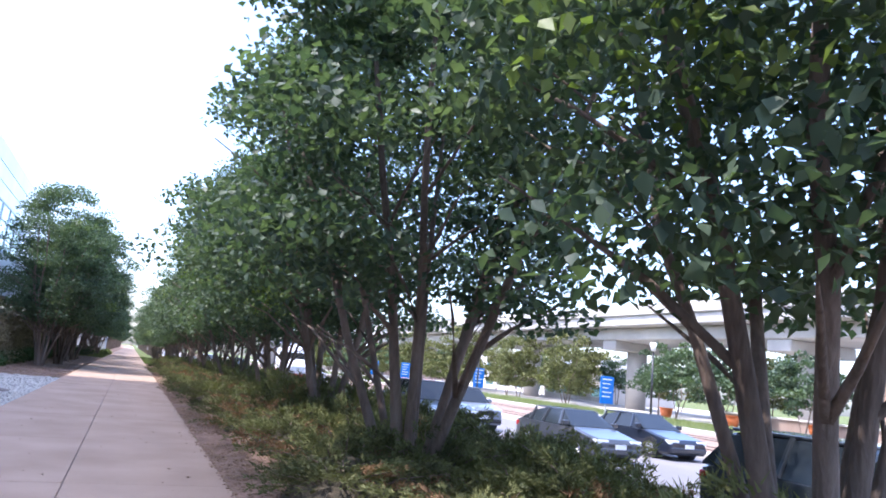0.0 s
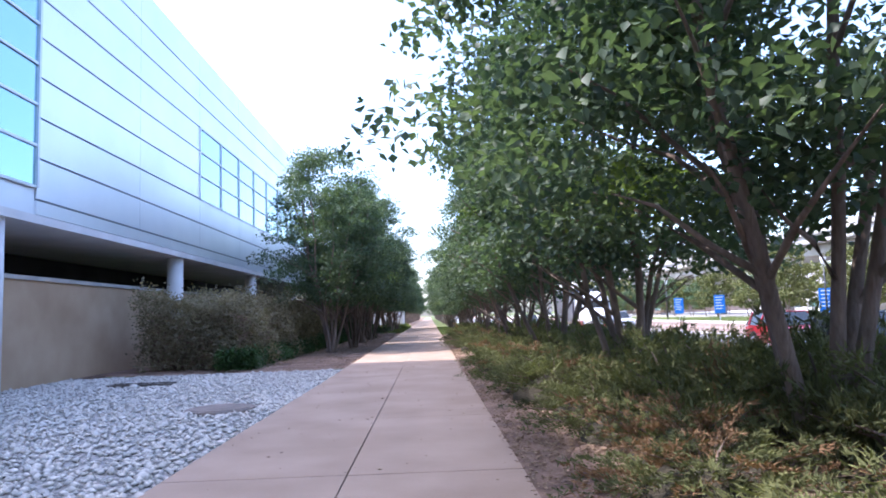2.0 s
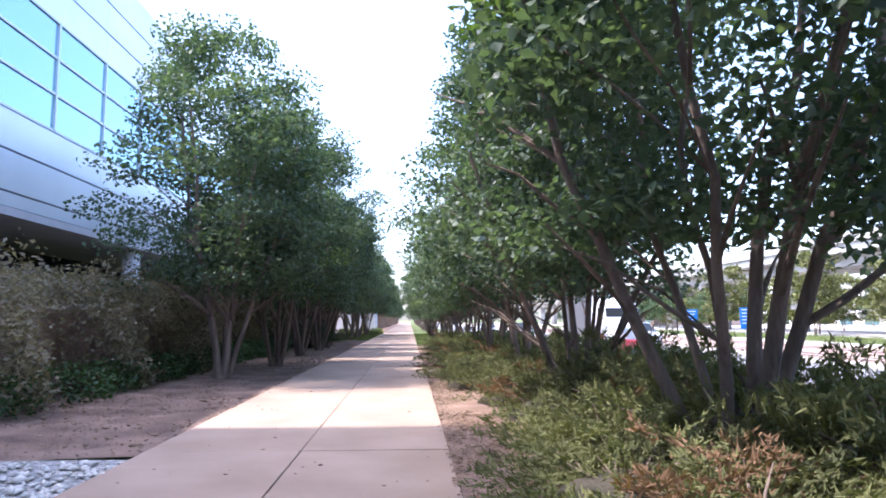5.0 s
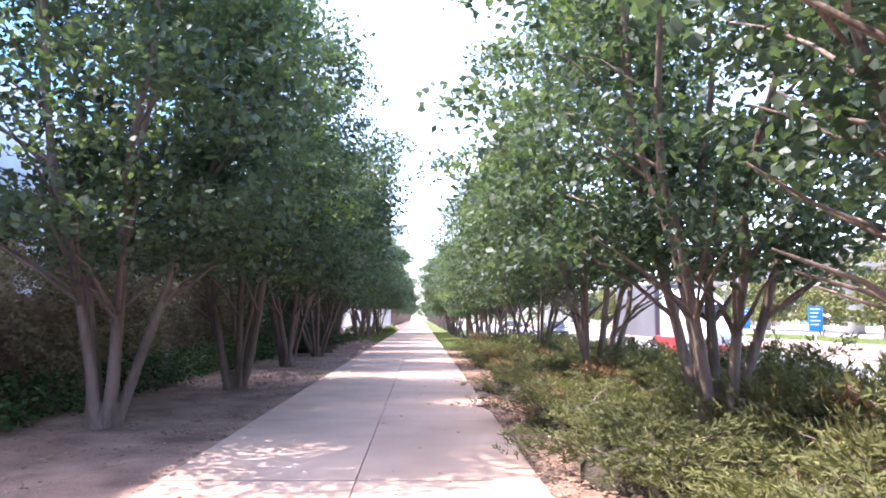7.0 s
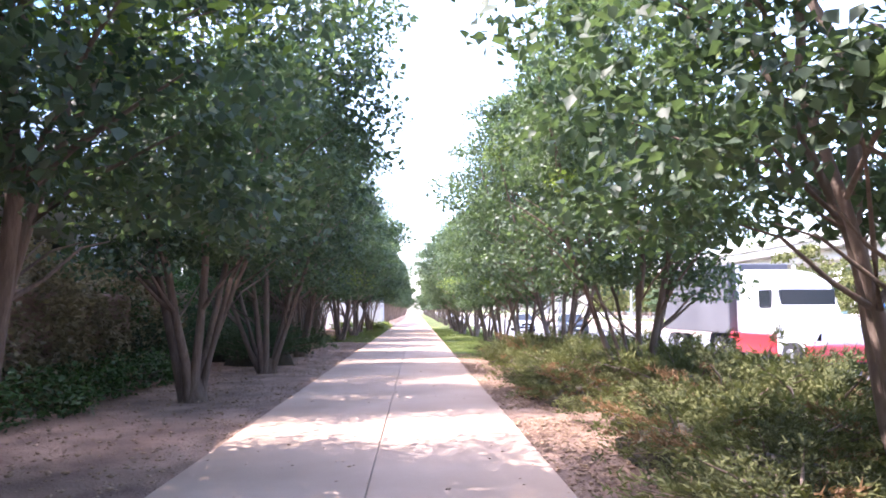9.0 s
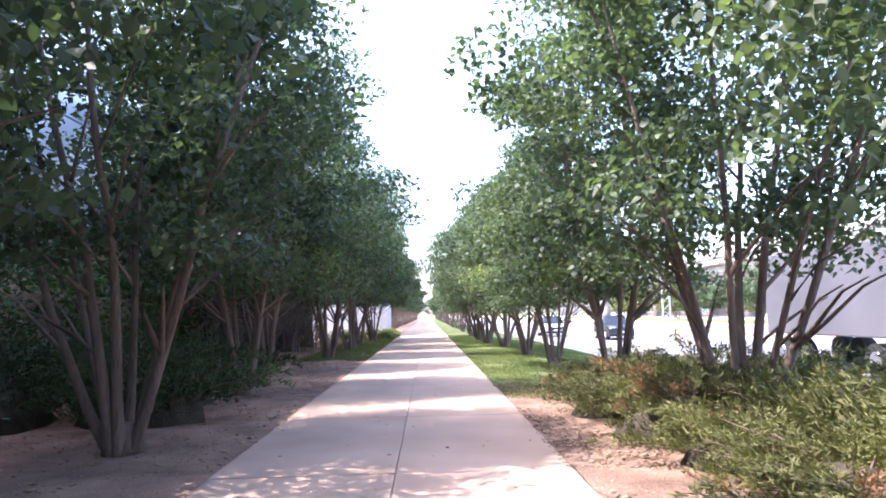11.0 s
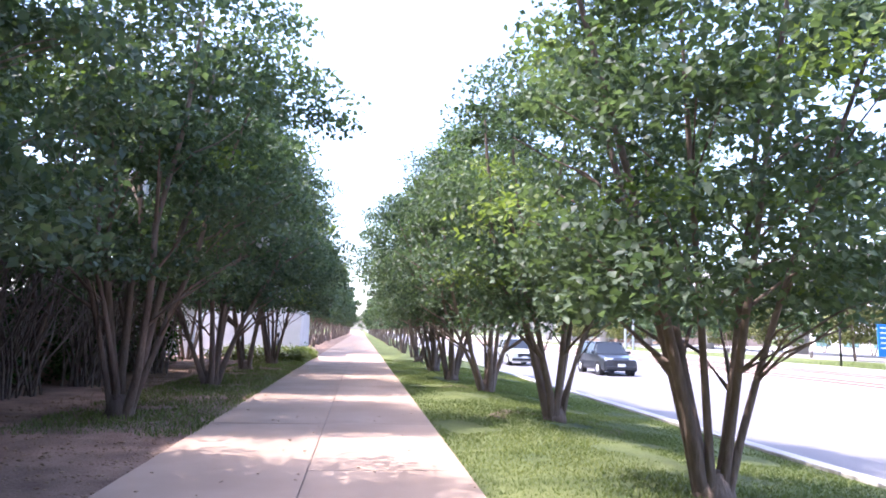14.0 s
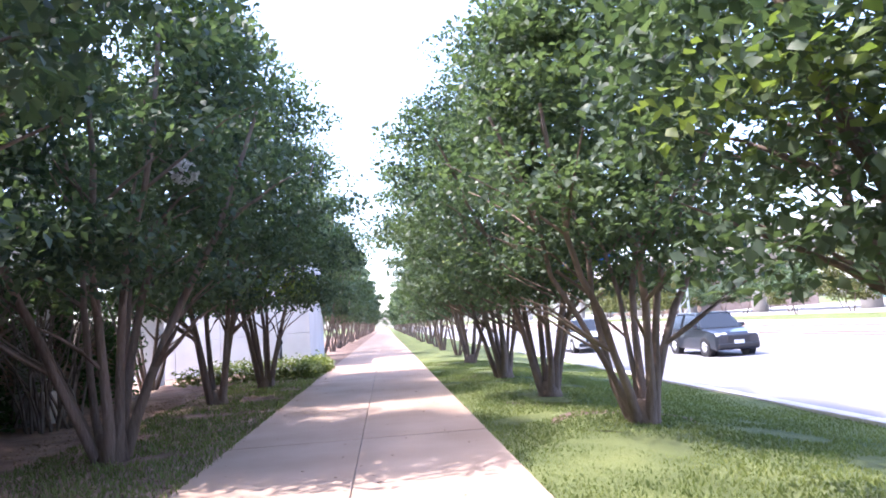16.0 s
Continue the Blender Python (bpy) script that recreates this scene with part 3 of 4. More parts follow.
# ---- loose gravel, mulch chips, grass ----
def scatter_stones(name, n, x0, x1, y0, y1, z, size, material, seed, label, cat, flat=0.6, zf=None):
    rng = np.random.default_rng(seed)
    base = np.array([(1, 0, 0), (-0.9, 0.2, 0), (0.1, 1, 0), (0, -1, 0.1), (0, 0, 1), (0, 0.1, -1)], float)
    fc = np.array([(0, 2, 4), (2, 1, 4), (1, 3, 4), (3, 0, 4), (2, 0, 5), (1, 2, 5), (3, 1, 5), (0, 3, 5)])
    c = np.stack([rng.uniform(x0, x1, n), rng.uniform(y0, y1, n), np.full(n, z)], 1)
    if zf:
        c[:, 2] = [zf(a) + 0.01 for a in c[:, 0]]
    s = size * rng.lognormal(0, 0.35, n)
    a = rng.uniform(0, 6.28, n)
    sc = rng.uniform(0.7, 1.3, (n, 6, 3))
    b = base[None] * sc * s[:, None, None]
    b[:, :, 2] *= flat
    x = b[:, :, 0] * np.cos(a)[:, None] - b[:, :, 1] * np.sin(a)[:, None]
    y_ = b[:, :, 0] * np.sin(a)[:, None] + b[:, :, 1] * np.cos(a)[:, None]
    v = np.stack([x, y_, b[:, :, 2]], 2) + c[:, None]
    f = (fc[None] + (np.arange(n) * 6)[:, None, None]).reshape(-1, 3)
    return tagged(raw(name, v.reshape(-1, 3), f, material), label, cat, kind="stuff")


scatter_stones("gravel", 20000, -6.9, -1.3, 5.0, 18.95, -0.015, 0.026, M_STONE, 1, "pale crushed gravel stones beside the path", "gravel", 0.55)
scatter_stones("mulch_chips", 11000, -3.6, -1.3, 19.1, 62, -0.006, 0.014, M_CHIP, 2, "scattered bark chips and dry leaves on soil", "mulch", 0.35)
scatter_stones("mulch_chips", 15000, 0.86, 1.6, 0, 40.5, 0.0, 0.014, M_CHIP, 3, "scattered bark chips and dry leaves beside the path", "mulch", 0.35, bank)


scatter_stones("litter", 700, -1.3, 0.88, 2, 62, 0.004, 0.011, M_CHIP, 5, "scattered dry leaf bits on the concrete path", "litter", 0.25)
cover = tagged(thing("manhole_cover", (-2.02, 13.5, -0.005)), "dark round utility cover set in pale gravel", "manhole cover")
part("lid", cyl(bmesh.new(), (0, 0, -0.03), (0, 0, 0.02), 0.34, 0.33, 28), M_JOINT, cover)
part("ring", cyl(bmesh.new(), (0, 0, -0.04), (0, 0, 0.012), 0.39, 0.38, 28), M_JOINT, cover)
grate = tagged(thing("drain_grate", (-4.35, 17.0, -0.01)), "dark slotted drain grate set in pale gravel", "drain grate")
for dims in ((-0.46, 0.46, -0.17, -0.13, -0.03, 0.03), (-0.46, 0.46, 0.13, 0.17, -0.03, 0.03), (-0.5, -0.46, -0.17, 0.17, -0.03, 0.03), (0.46, 0.5, -0.17, 0.17, -0.03, 0.03)):
    boxed("frame", dims, M_RAIL, grate)
for i in range(9):
    boxed("bar", (-0.42 + i * 0.1, -0.37 + i * 0.1, -0.129, 0.129, -0.03, 0.022), M_RAIL, grate)
boxed("pit", (-0.459, 0.459, -0.129, 0.129, -0.03, -0.005), M_RECESS_SHADE, grate)


def blades(name, n, x0, x1, y0, y1, h, seed, label, zf):
    rng = np.random.default_rng(seed)
    x, y_ = rng.uniform(x0, x1, n), rng.uniform(y0, y1, n)
    keep = np.array([noise.noise(Vector((a * 1.3, b * 1.3, 3))) > -0.35 for a, b in zip(x, y_)])
    x, y_ = x[keep], y_[keep]
    n = len(x)
    z = np.array([zf(a) for a in x])
    a = rng.uniform(0, 6.28, n)
    w = 0.007
    hh = h * rng.uniform(0.5, 1.3, n)
    ln = rng.normal(0, 0.35, (n, 2)) * hh[:, None]
    v = np.stack([np.stack([x - w * np.cos(a), y_ - w * np.sin(a), z], 1), np.stack([x + w * np.cos(a), y_ + w * np.sin(a), z], 1),
                  np.stack([x + ln[:, 0], y_ + ln[:, 1], z + hh], 1)], 1).reshape(-1, 3)
    return tagged(raw(name, v, np.arange(len(v)).reshape(-1, 3), M_GRASS), label, "grass", kind="stuff")


blades("grass", 130000, 0.9, 4.75, 38.8, 62, 0.024, 1, "short sunlit green grass on the verge", bank)
blades("grass", 30000, -3.0, -1.29, 46, 63, 0.045, 2, "patchy green grass beside the path under trees", lambda a: -0.02)
blades("grass", 30000, 22.1, 31, -5, 75, 0.22, 4, "rough green grass beyond the tracks", lambda a: ROAD_Z + 0.08)

# ---- the office building ----
BX = -6.0
bld = tagged(thing("office_building"), "pale metal-panelled office building on columns over a tan wall", "building", kind="structure")
boxed("wall", (BX - 9, BX, -14, 52, 2.8, 8.5), M_PANEL, bld, label="pale blue-grey metal panel wall")
boxed("soffit", (BX - 9, BX + 0.05, -14, 52.05, 2.66, 2.797), M_WHITE, bld)
# wall colour carries the deep shade under the overhang
boxed("recess_wall", (BX - 3.2, BX - 3.0, -14, 52, -0.1, 2.66), M_RECESS_SHADE, bld, label="recess wall behind the columns, coloured near-black as shade")
boxed("plinth_wall", (BX - 0.75, BX - 0.5, -14, 52, -0.1, 1.8), M_TAN, bld, label="tan rendered low wall")
boxed("wall_cap", (BX - 0.8, BX - 0.46, -14, 52, 1.8, 1.87), M_KERB, bld)
for i in range(8):
    yy = 16.0 + (i - 3) * 7.5
    bm = bmesh.new()
    cyl(bm, (BX - 0.22, yy, -0.1), (BX - 0.22, yy, 2.66), 0.2, 0.2, 20)
    part("column", bm, M_WHITE, bld, "white round column", True)
# added out of view: its shadow covers path and gravel up to y = 20.3
boxed("rear_wing", (-20, -10.6, -24, 20.3, 0, 22.5), M_PANEL, bld, label="unseen plain block added to shade the path")
boxed("roof_edge", (BX - 9, BX - 0.01, -14, 52.02, 8.5, 8.68), M_PANEL, bld)
PANEL_H = 0.685
pm = None
for r in range(8):
    z0 = 3.05 + r * PANEL_H
    for c in range(9):
        y0 = 16.77 + c * 3.94
        in_win = 2 <= c <= 5 and 2 <= r < 5
        if in_win:
            continue
        if pm is None:
            o = boxed("panel", (0, 0.035, 0.003, 3.937, 0.016, PANEL_H - 0.016), M_PANEL, bld, 0.006)
            pm = o.data
        else:
            o = new("panel", pm)
            o.parent = bld
        o.location = (BX + 0.004, y0, z0)
boxed("fascia", (BX, BX + 0.039, 16.77, 52, 2.81, 3.034), M_PANEL, bld)
boxed("groove_backing", (BX, BX + 0.004, 16.77, 52, 3.034, 8.49), M_GROOVE, bld)


def glazing(name, y0, y1, z0, z1, cols, rows, label):
    w = tagged(thing(name), label, "window", kind="structure")
    dy, dz = (y1 - y0) / cols, (z1 - z0) / rows
    for i in range(cols):
        for j in range(rows):
            boxed("pane", (BX + 0.01, BX + 0.03, y0 + i * dy + 0.03, y0 + (i + 1) * dy - 0.03, z0 + j * dz + 0.025, z0 + (j + 1) * dz - 0.025), M_GLASSB, w)
    for i in range(cols + 1):
        boxed("mullion", (BX + 0.004, BX + 0.07, y0 + i * dy - 0.028, y0 + i * dy + 0.028, z0, z1), M_MULL, w)
    for j in range(rows + 1):
        boxed("transom", (BX + 0.005, BX + 0.06, y0 + 0.03, y1 - 0.03, z0 + j * dz - 0.022, z0 + j * dz + 0.022), M_MULL, w)
    return w


glazing("window_1", 4.9, 16.75, 3.25, 8.05, 6, 7, "tall blue-green curtain wall glazing with thin metal frames")
glazing("window_2", 24.65, 40.41, 4.42, 6.475, 8, 3, "ribbon window of blue glass in the panel facade")

# white columns and wall farther along
wc = tagged(thing("white_column"), "tall white square column on a concrete footing", "column", "white columns")
boxed("shaft", (-5.15, -4.75, 55.4, 55.8, 0, 4.6), M_WHITE, wc, 0.02)
boxed("footing", (-4.95, -4.35, 54.6, 55.3, -0.05, 0.38), M_KERB, wc, 0.03)
wc2 = tagged(thing("white_column"), "tall white square column behind the trees", "column", "white columns")
boxed("shaft", (-5.15, -4.75, 60.4, 60.8, 0, 4.6), M_WHITE, wc2, 0.02)
ww = tagged(thing("wall_white"), "white rendered end wall with faint panel joints", "wall", kind="structure")
for i in range(4):
    x0 = -6.6 + i * 1.13
    for j in range(3):
        boxed("panel", (x0 + 0.2, x0 + 1.32, 63.3, 63.6, -0.1 + j * 1.02, -0.1 + (j + 1) * 1.02 - 0.012), M_WHITE, ww, 0.008)
boxed("core", (-6.4, -1.89, 63.34, 67.2, -0.1, 2.9), M_WHITE, ww)
bo = tagged(thing("bollard"), "dark metal bollard light before the white wall", "bollard")
part("post", cyl(bmesh.new(), (-2.55, 62.6, -0.05), (-2.55, 62.6, 0.68), 0.045, 0.045, 12), M_GRILLE, bo, smooth=True)
part("cap", cyl(bmesh.new(), (-2.55, 62.6, 0.68), (-2.55, 62.6, 0.78), 0.07, 0.06, 12), M_GRILLE, bo, smooth=True)


# ---- vehicles ----
def loft(bm, sections):
    """Closed rings of equal length, skinned and capped."""
    rings = [[bm.verts.new(p) for p in s] for s in sections]
    n = len(rings[0])
    for a, b in zip(rings, rings[1:]):
        for i in range(n):
            j = (i + 1) % n
            bm.faces.new((a[i], a[j], b[j], b[i]))
    bm.faces.new(rings[0][::-1])
    bm.faces.new(rings[-1])
    bmesh.ops.recalc_face_normals(bm, faces=bm.faces[:])
    return bm


def shell(profile, w_low, w_top):
    """Sections along y: each (y, z_low, z_top, inset)."""
    out = []
    for y, z0, z1, ins in profile:
        a, b = w_low / 2 - ins, w_top / 2 - ins
        zm = z0 + (z1 - z0) * 0.55
        out.append([(-a * 0.94, y, z0), (-a, y, z0 + 0.08), (-a, y, zm), (-b, y, z1 - 0.05), (-b * 0.88, y, z1), (b * 0.88, y, z1), (b, y, z1 - 0.05), (a, y, zm), (a, y, z0 + 0.08), (a * 0.94, y, z0)])
    return out


def make_car(kind, colour, label, x, y, rz=0, s=0.63):
    """Front of the car at -y, sized in real metres and then set at the scale of the place."""
    paint = plain("paint_" + kind, colour, 0.28, 0.25, 0.8)
    c = thing("car" if kind != "pickup" else "pickup_truck")
    H = {"sedan": 1.45, "suv": 1.76, "pickup": 1.9}[kind]
    Lh = {"sedan": 2.4, "suv": 2.4, "pickup": 2.8}[kind]
    Wd = {"sedan": 1.84, "suv": 1.95, "pickup": 2.05}[kind]
    belt = {"sedan": 0.95, "suv": 1.12, "pickup": 1.25}[kind]
    low = {"sedan": 0.2, "suv": 0.26, "pickup": 0.36}[kind]
    hood = belt - (0.13 if kind == "sedan" else 0.06)
    prof = [(-Lh, low + 0.12, hood - 0.22, 0.14), (-Lh + 0.12, low, hood - 0.1, 0.05), (-Lh + 0.7, low, hood, 0.0), (-Lh + 1.35, low, belt, 0), (Lh - 1.2, low, belt + 0.02, 0),
            (Lh - 0.35, low, belt + 0.03, 0.02), (Lh - 0.05, low + 0.08, belt - 0.03, 0.06), (Lh, low + 0.18, belt - 0.15, 0.1)]
    b = part("body", loft(bmesh.new(), shell(prof, Wd, Wd * 0.95)), paint, c)
    if kind == "sedan":
        top = [(-1.05, 0.02), (-0.25, H - belt), (0.75, H - belt + 0.0), (1.35, H - belt - 0.12), (2.0, 0.04)]
    elif kind == "suv":
        top = [(-1.15, 0.02), (-0.45, H - belt - 0.03), (0.6, H - belt), (1.9, H - belt - 0.06), (2.33, 0.05)]
    else:
        top = [(-1.25, 0.02), (-0.6, H - belt - 0.02), (0.3, H - belt), (0.9, H - belt - 0.03), (1.1, 0.03)]

    def cab(grow, drop):
        secs = []
        for yy, h in top:
            h2 = max(h - drop, 0.015)
            w0, w1 = Wd / 2 * 0.93 + grow, Wd / 2 * 0.93 - 0.2 * h2 / (H - belt) + grow
            secs.append([(-w0, yy, belt - 0.02), (-w1, yy, belt + h2 * 0.92), (-w1 * 0.85, yy, belt + h2), (w1 * 0.85, yy, belt + h2), (w1, yy, belt + h2 * 0.92), (w0, yy, belt - 0.02)])
        return loft(bmesh.new(), secs)
    part("glazing", cab(0.0, 0.02), M_CGLASS, c, "dark tinted car windows")
    y0, y1 = top[1][0], top[-2][0]
    boxed("roof", (-Wd * 0.36, Wd * 0.36, y0, y1, H - 0.055, H), paint, c, 0.025)
    for sx in (-1, 1):
        for yy in [top[1][0] + 0.0, (top[1][0] + top[-2][0]) / 2, top[-2][0]]:
            bm = cyl(bmesh.new(), (sx * Wd * 0.468, yy - (0.1 if yy < 0 else -0.1), belt), (sx * Wd * 0.365, yy, H - 0.04), 0.05, 0.045, 6)
            part("pillar", bm, paint, c)
        hl = boxed("headlight", (sx * Wd * 0.34 - 0.22, sx * Wd * 0.34 + 0.22, -Lh + 0.03, -Lh + 0.3, hood - 0.27, hood - 0.12), M_LIGHT, c, 0.03, "clear headlight")
        boxed("tail_light", (sx * Wd * 0.38 - 0.16, sx * Wd * 0.38 + 0.16, Lh - 0.2, Lh + 0.01, belt - 0.3, belt - 0.12), M_REDL, c, 0.03)
        boxed("mirror", (sx * Wd * 0.53 - 0.1, sx * Wd * 0.53 + 0.1, -0.92, -0.76, belt + 0.02, belt + 0.17), paint, c, 0.03)
        for yy in (-Lh + 0.95, Lh - 0.95):
            R = {"sedan": 0.33, "suv": 0.37, "pickup": 0.42}[kind]
            arch = cyl(bmesh.new(), (sx * (Wd / 2 - 0.26), yy, R), (sx * (Wd / 2 + 0.006), yy, R), R + 0.07, R + 0.07, 24)
            part("wheel_arch", arch, M_GRILLE, c)
            ty = part("tyre", cyl(bmesh.new(), (sx * (Wd / 2 - 0.24), yy, R), (sx * (Wd / 2 + 0.02), yy, R), R, R, 24), M_TYRE, c)
            part("rim", cyl(bmesh.new(), (sx * (Wd / 2), yy, R), (sx * (Wd / 2 + 0.028), yy, R), R * 0.66, R * 0.6, 10), M_RIM, ty)
            for a in range(5):
                t = a * 2 * math.pi / 5
                part("spoke", cyl(bmesh.new(), (sx * (Wd / 2 + 0.03), yy, R), (sx * (Wd / 2 + 0.03), yy + math.cos(t) * R * 0.55, R + math.sin(t) * R * 0.55), 0.03, 0.025, 5), M_STEEL, ty)
    boxed("grille", (-Wd * 0.24, Wd * 0.24, -Lh - 0.015, -Lh + 0.2, low + 0.3, hood - 0.24), M_GRILLE, c, 0.02, "black front grille")
    boxed("bumper", (-Wd * 0.44, Wd * 0.44, -Lh - 0.03, -Lh + 0.3, low + 0.08, low + 0.26), M_GRILLE if kind != "sedan" else paint, c, 0.04)
    boxed("number_plate", (-0.2, 0.2, -Lh - 0.045, -Lh - 0.02, low + 0.24, low + 0.38), M_PLATE, c)
    if kind == "pickup":
        boxed("load_bed", (-Wd * 0.42, Wd * 0.42, 1.2, Lh - 0.1, belt + 0.015, belt + 0.06), M_GRILLE, c)
    c.matrix_basis = pose(x, y, ROAD_Z + 0.004, 0, 0, rz) @ Matrix.Diagonal((s, s, s, 1))
    return tagged(c, label, "car" if kind != "pickup" else "pickup truck", "cars on the road")


make_car("sedan", (0.06, 0.065, 0.075), "dark grey sedan car driving on the pale road", 8.9, 12.4)
make_car("sedan", (0.015, 0.02, 0.035), "black-blue sedan car in the far lane", 11.6, 13.4)
make_car("suv", (0.03, 0.035, 0.04), "dark sport utility car near the verge", 6.4, 4.3)
make_car("pickup", (0.02, 0.022, 0.026), "black pickup truck in the lane beside the verge", 6.4, 14.9)
make_car("suv", (0.22, 0.25, 0.29), "silver-blue sport utility car in the middle lane", 8.9, 18.0)
make_car("suv", (0.35, 0.02, 0.03), "red sport utility car in the far lane", 10.9, 25.7)
make_car("pickup", (0.7, 0.7, 0.7), "white pickup truck in the far lane", 11.7, 47.0)
make_car("suv", (0.02, 0.025, 0.035), "dark blue sport utility car in the middle lane", 8.8, 63.3)
make_car("suv", (0.6, 0.63, 0.62), "silver-white sport utility car in the lane beside the verge", 6.9, 69.0)


def make_semi(x, y, s=0.63):
    red, white = plain("semi_red", (0.42, 0.03, 0.04), 0.3, 0, 0.7), plain("semi_white", (0.75, 0.76, 0.78), 0.35, 0, 0.4)
    c = thing("semi_truck")
    hood = [(-3.0, 0.6, 1.5, 0.15), (-2.85, 0.5, 1.75, 0.05), (-1.6, 0.5, 2.0, 0), (-1.2, 0.5, 2.05, 0)]
    part("hood", loft(bmesh.new(), shell(hood, 2.1, 1.7)), white, c, "white engine hood")
    cabp = [(-1.2, 0.5, 2.1, 0), (-0.75, 0.5, 3.1, 0.05), (0.2, 0.5, 3.5, 0.03), (1.6, 0.5, 3.7, 0)]
    part("cab", loft(bmesh.new(), shell(cabp, 2.4, 2.2)), white, c, "white driver's cab")
    boxed("skirt", (-1.24, 1.24, -1.1, 2.6, 0.45, 1.25), red, c, 0.05, "red side skirt")
    boxed("bumper", (-1.15, 1.15, -3.15, -2.7, 0.4, 0.95), red, c, 0.06, "red front bumper")
    boxed("grille", (-0.6, 0.6, -3.06, -2.9, 0.95, 1.65), M_STEEL, c, 0.03)
    boxed("windscreen", (-1.0, 1.0, -1.12, -0.9, 2.15, 2.85), M_CGLASS, c, 0.04)
    # grey darkened so the sunlit trailer side reads as if in shade
    boxed("trailer", (-1.28, 1.28, 2.4, 9.6, 1.15, 4.0), mat("trailer_shaded_grey", (0.1, 0.1, 0.11), (0.14, 0.14, 0.15), 0.6, 0.5, 0.05), c, 0.05, "grey box trailer, darkened for shade")
    for sx in (-1, 1):
        boxed("headlight", (sx * 0.85 - 0.16, sx * 0.85 + 0.16, -3.0, -2.7, 1.05, 1.35), M_LIGHT, c, 0.03)
        boxed("side_window", (sx * 1.14 - 0.06, sx * 1.14 + 0.06, -0.7, 0.1, 2.2, 2.85), M_CGLASS, c, 0.02)
        part("exhaust", cyl(bmesh.new(), (sx * 1.15, 1.75, 0.6), (sx * 1.15, 1.75, 3.9), 0.08, 0.08, 10), M_STEEL, c)
        for yy in (-2.0, 2.4, 3.5, 7.6, 8.7):
            ty = part("tyre", cyl(bmesh.new(), (sx * 0.85, yy, 0.5), (sx * 1.26, yy, 0.5), 0.5, 0.5, 24), M_TYRE, c)
            part("rim", cyl(bmesh.new(), (sx * 1.22, yy, 0.5), (sx * 1.28, yy, 0.5), 0.3, 0.26, 14), M_RIM, ty)
    c.matrix_basis = pose(x, y, ROAD_Z + 0.004) @ Matrix.Diagonal((s, s, s, 1))
    tagged(c, "white and red semi truck with a grey box trailer, darkened for shade", "truck")


make_semi(8.9, 41.1)


# ---- across the road ----
def blue_sign(x, y, rz=0, h=1.9):
    c = thing("blue_sign", (x, y, ROAD_Z + 0.07), rz)
    part("post", cyl(bmesh.new(), (0, 0.06, 0), (0, 0.06, h), 0.04, 0.04, 8), M_STEEL, c)
    boxed("panel", (-0.42, 0.42, -0.03, 0.03, h - 1.25, h + 0.15), M_BLUE, c, 0.015, "blue sign panel")
    for k in range(5):
        w = 0.3 - 0.05 * (k % 3)
        boxed("text_bar", (-0.32, -0.32 + 2 * w, -0.036, -0.031, h - 0.03 - k * 0.22, h + 0.03 - k * 0.22), M_WBAR, c)
    return tagged(c, "blue wayfinding sign on a steel post in grass", "sign", "blue signs")


for sx, sy in ((23.0, 29.5), (23.5, 45.0), (23.0, 58.5), (23.0, 67.2)):
    blue_sign(sx, sy)

ga = thing("sign_gantry", (0, 0, ROAD_Z))
for px in (22.6, 23.3):
    part("post", cyl(bmesh.new(), (px, 96, 0), (px, 96, 6.6), 0.1, 0.08, 10), M_STEEL, ga)
for k in range(8):
    part("brace", cyl(bmesh.new(), (22.6, 96, 0.4 + k * 0.75), (23.3, 96, 1.15 + k * 0.75), 0.035, 0.035, 6), M_STEEL, ga)
for zz in (5.7, 6.4):
    part("beam", cyl(bmesh.new(), (9.5, 96, zz), (23.3, 96, zz), 0.07, 0.07, 8), M_STEEL, ga)
boxed("sign_panel", (11.8, 17.6, 95.8, 95.88, 4.9, 7.4), M_BLUE, ga, 0.02, "large blue overhead road sign")
for k, (w, zz) in enumerate(((4.4, 6.7), (3.4, 5.9), (4.8, 5.3))):
    boxed("text_bar", (12.3, 12.3 + w, 95.77, 95.79, zz, zz + 0.28), M_WBAR, ga)
tagged(ga, "steel lattice sign gantry with a blue overhead sign", "gantry")

via = tagged(thing("viaduct"), "pale concrete elevated viaduct on thick columns", "bridge", kind="structure")
boxed("deck", (36, 45, -150, 420, 6.3, 7.1), M_VIAD, via, 0.1)
boxed("girder", (37.2, 43.8, -150, 420, 5.3, 6.3), M_VIAD, via, 0.15)
boxed("parapet", (35.8, 36.15, -150, 420, 7.1, 7.9), M_VIAD, via, 0.04)
for i in range(16):
    yy = -20 + i * 17
    part("column", cyl(bmesh.new(), (40.5, yy, -0.5), (40.5, yy, 5.3), 0.85, 0.85, 24), M_VIAD, via, "round concrete column", True)
    boxed("cross_head", (37.4, 43.6, yy - 0.9, yy + 0.9, 4.5, 5.3), M_VIAD, via, 0.1)


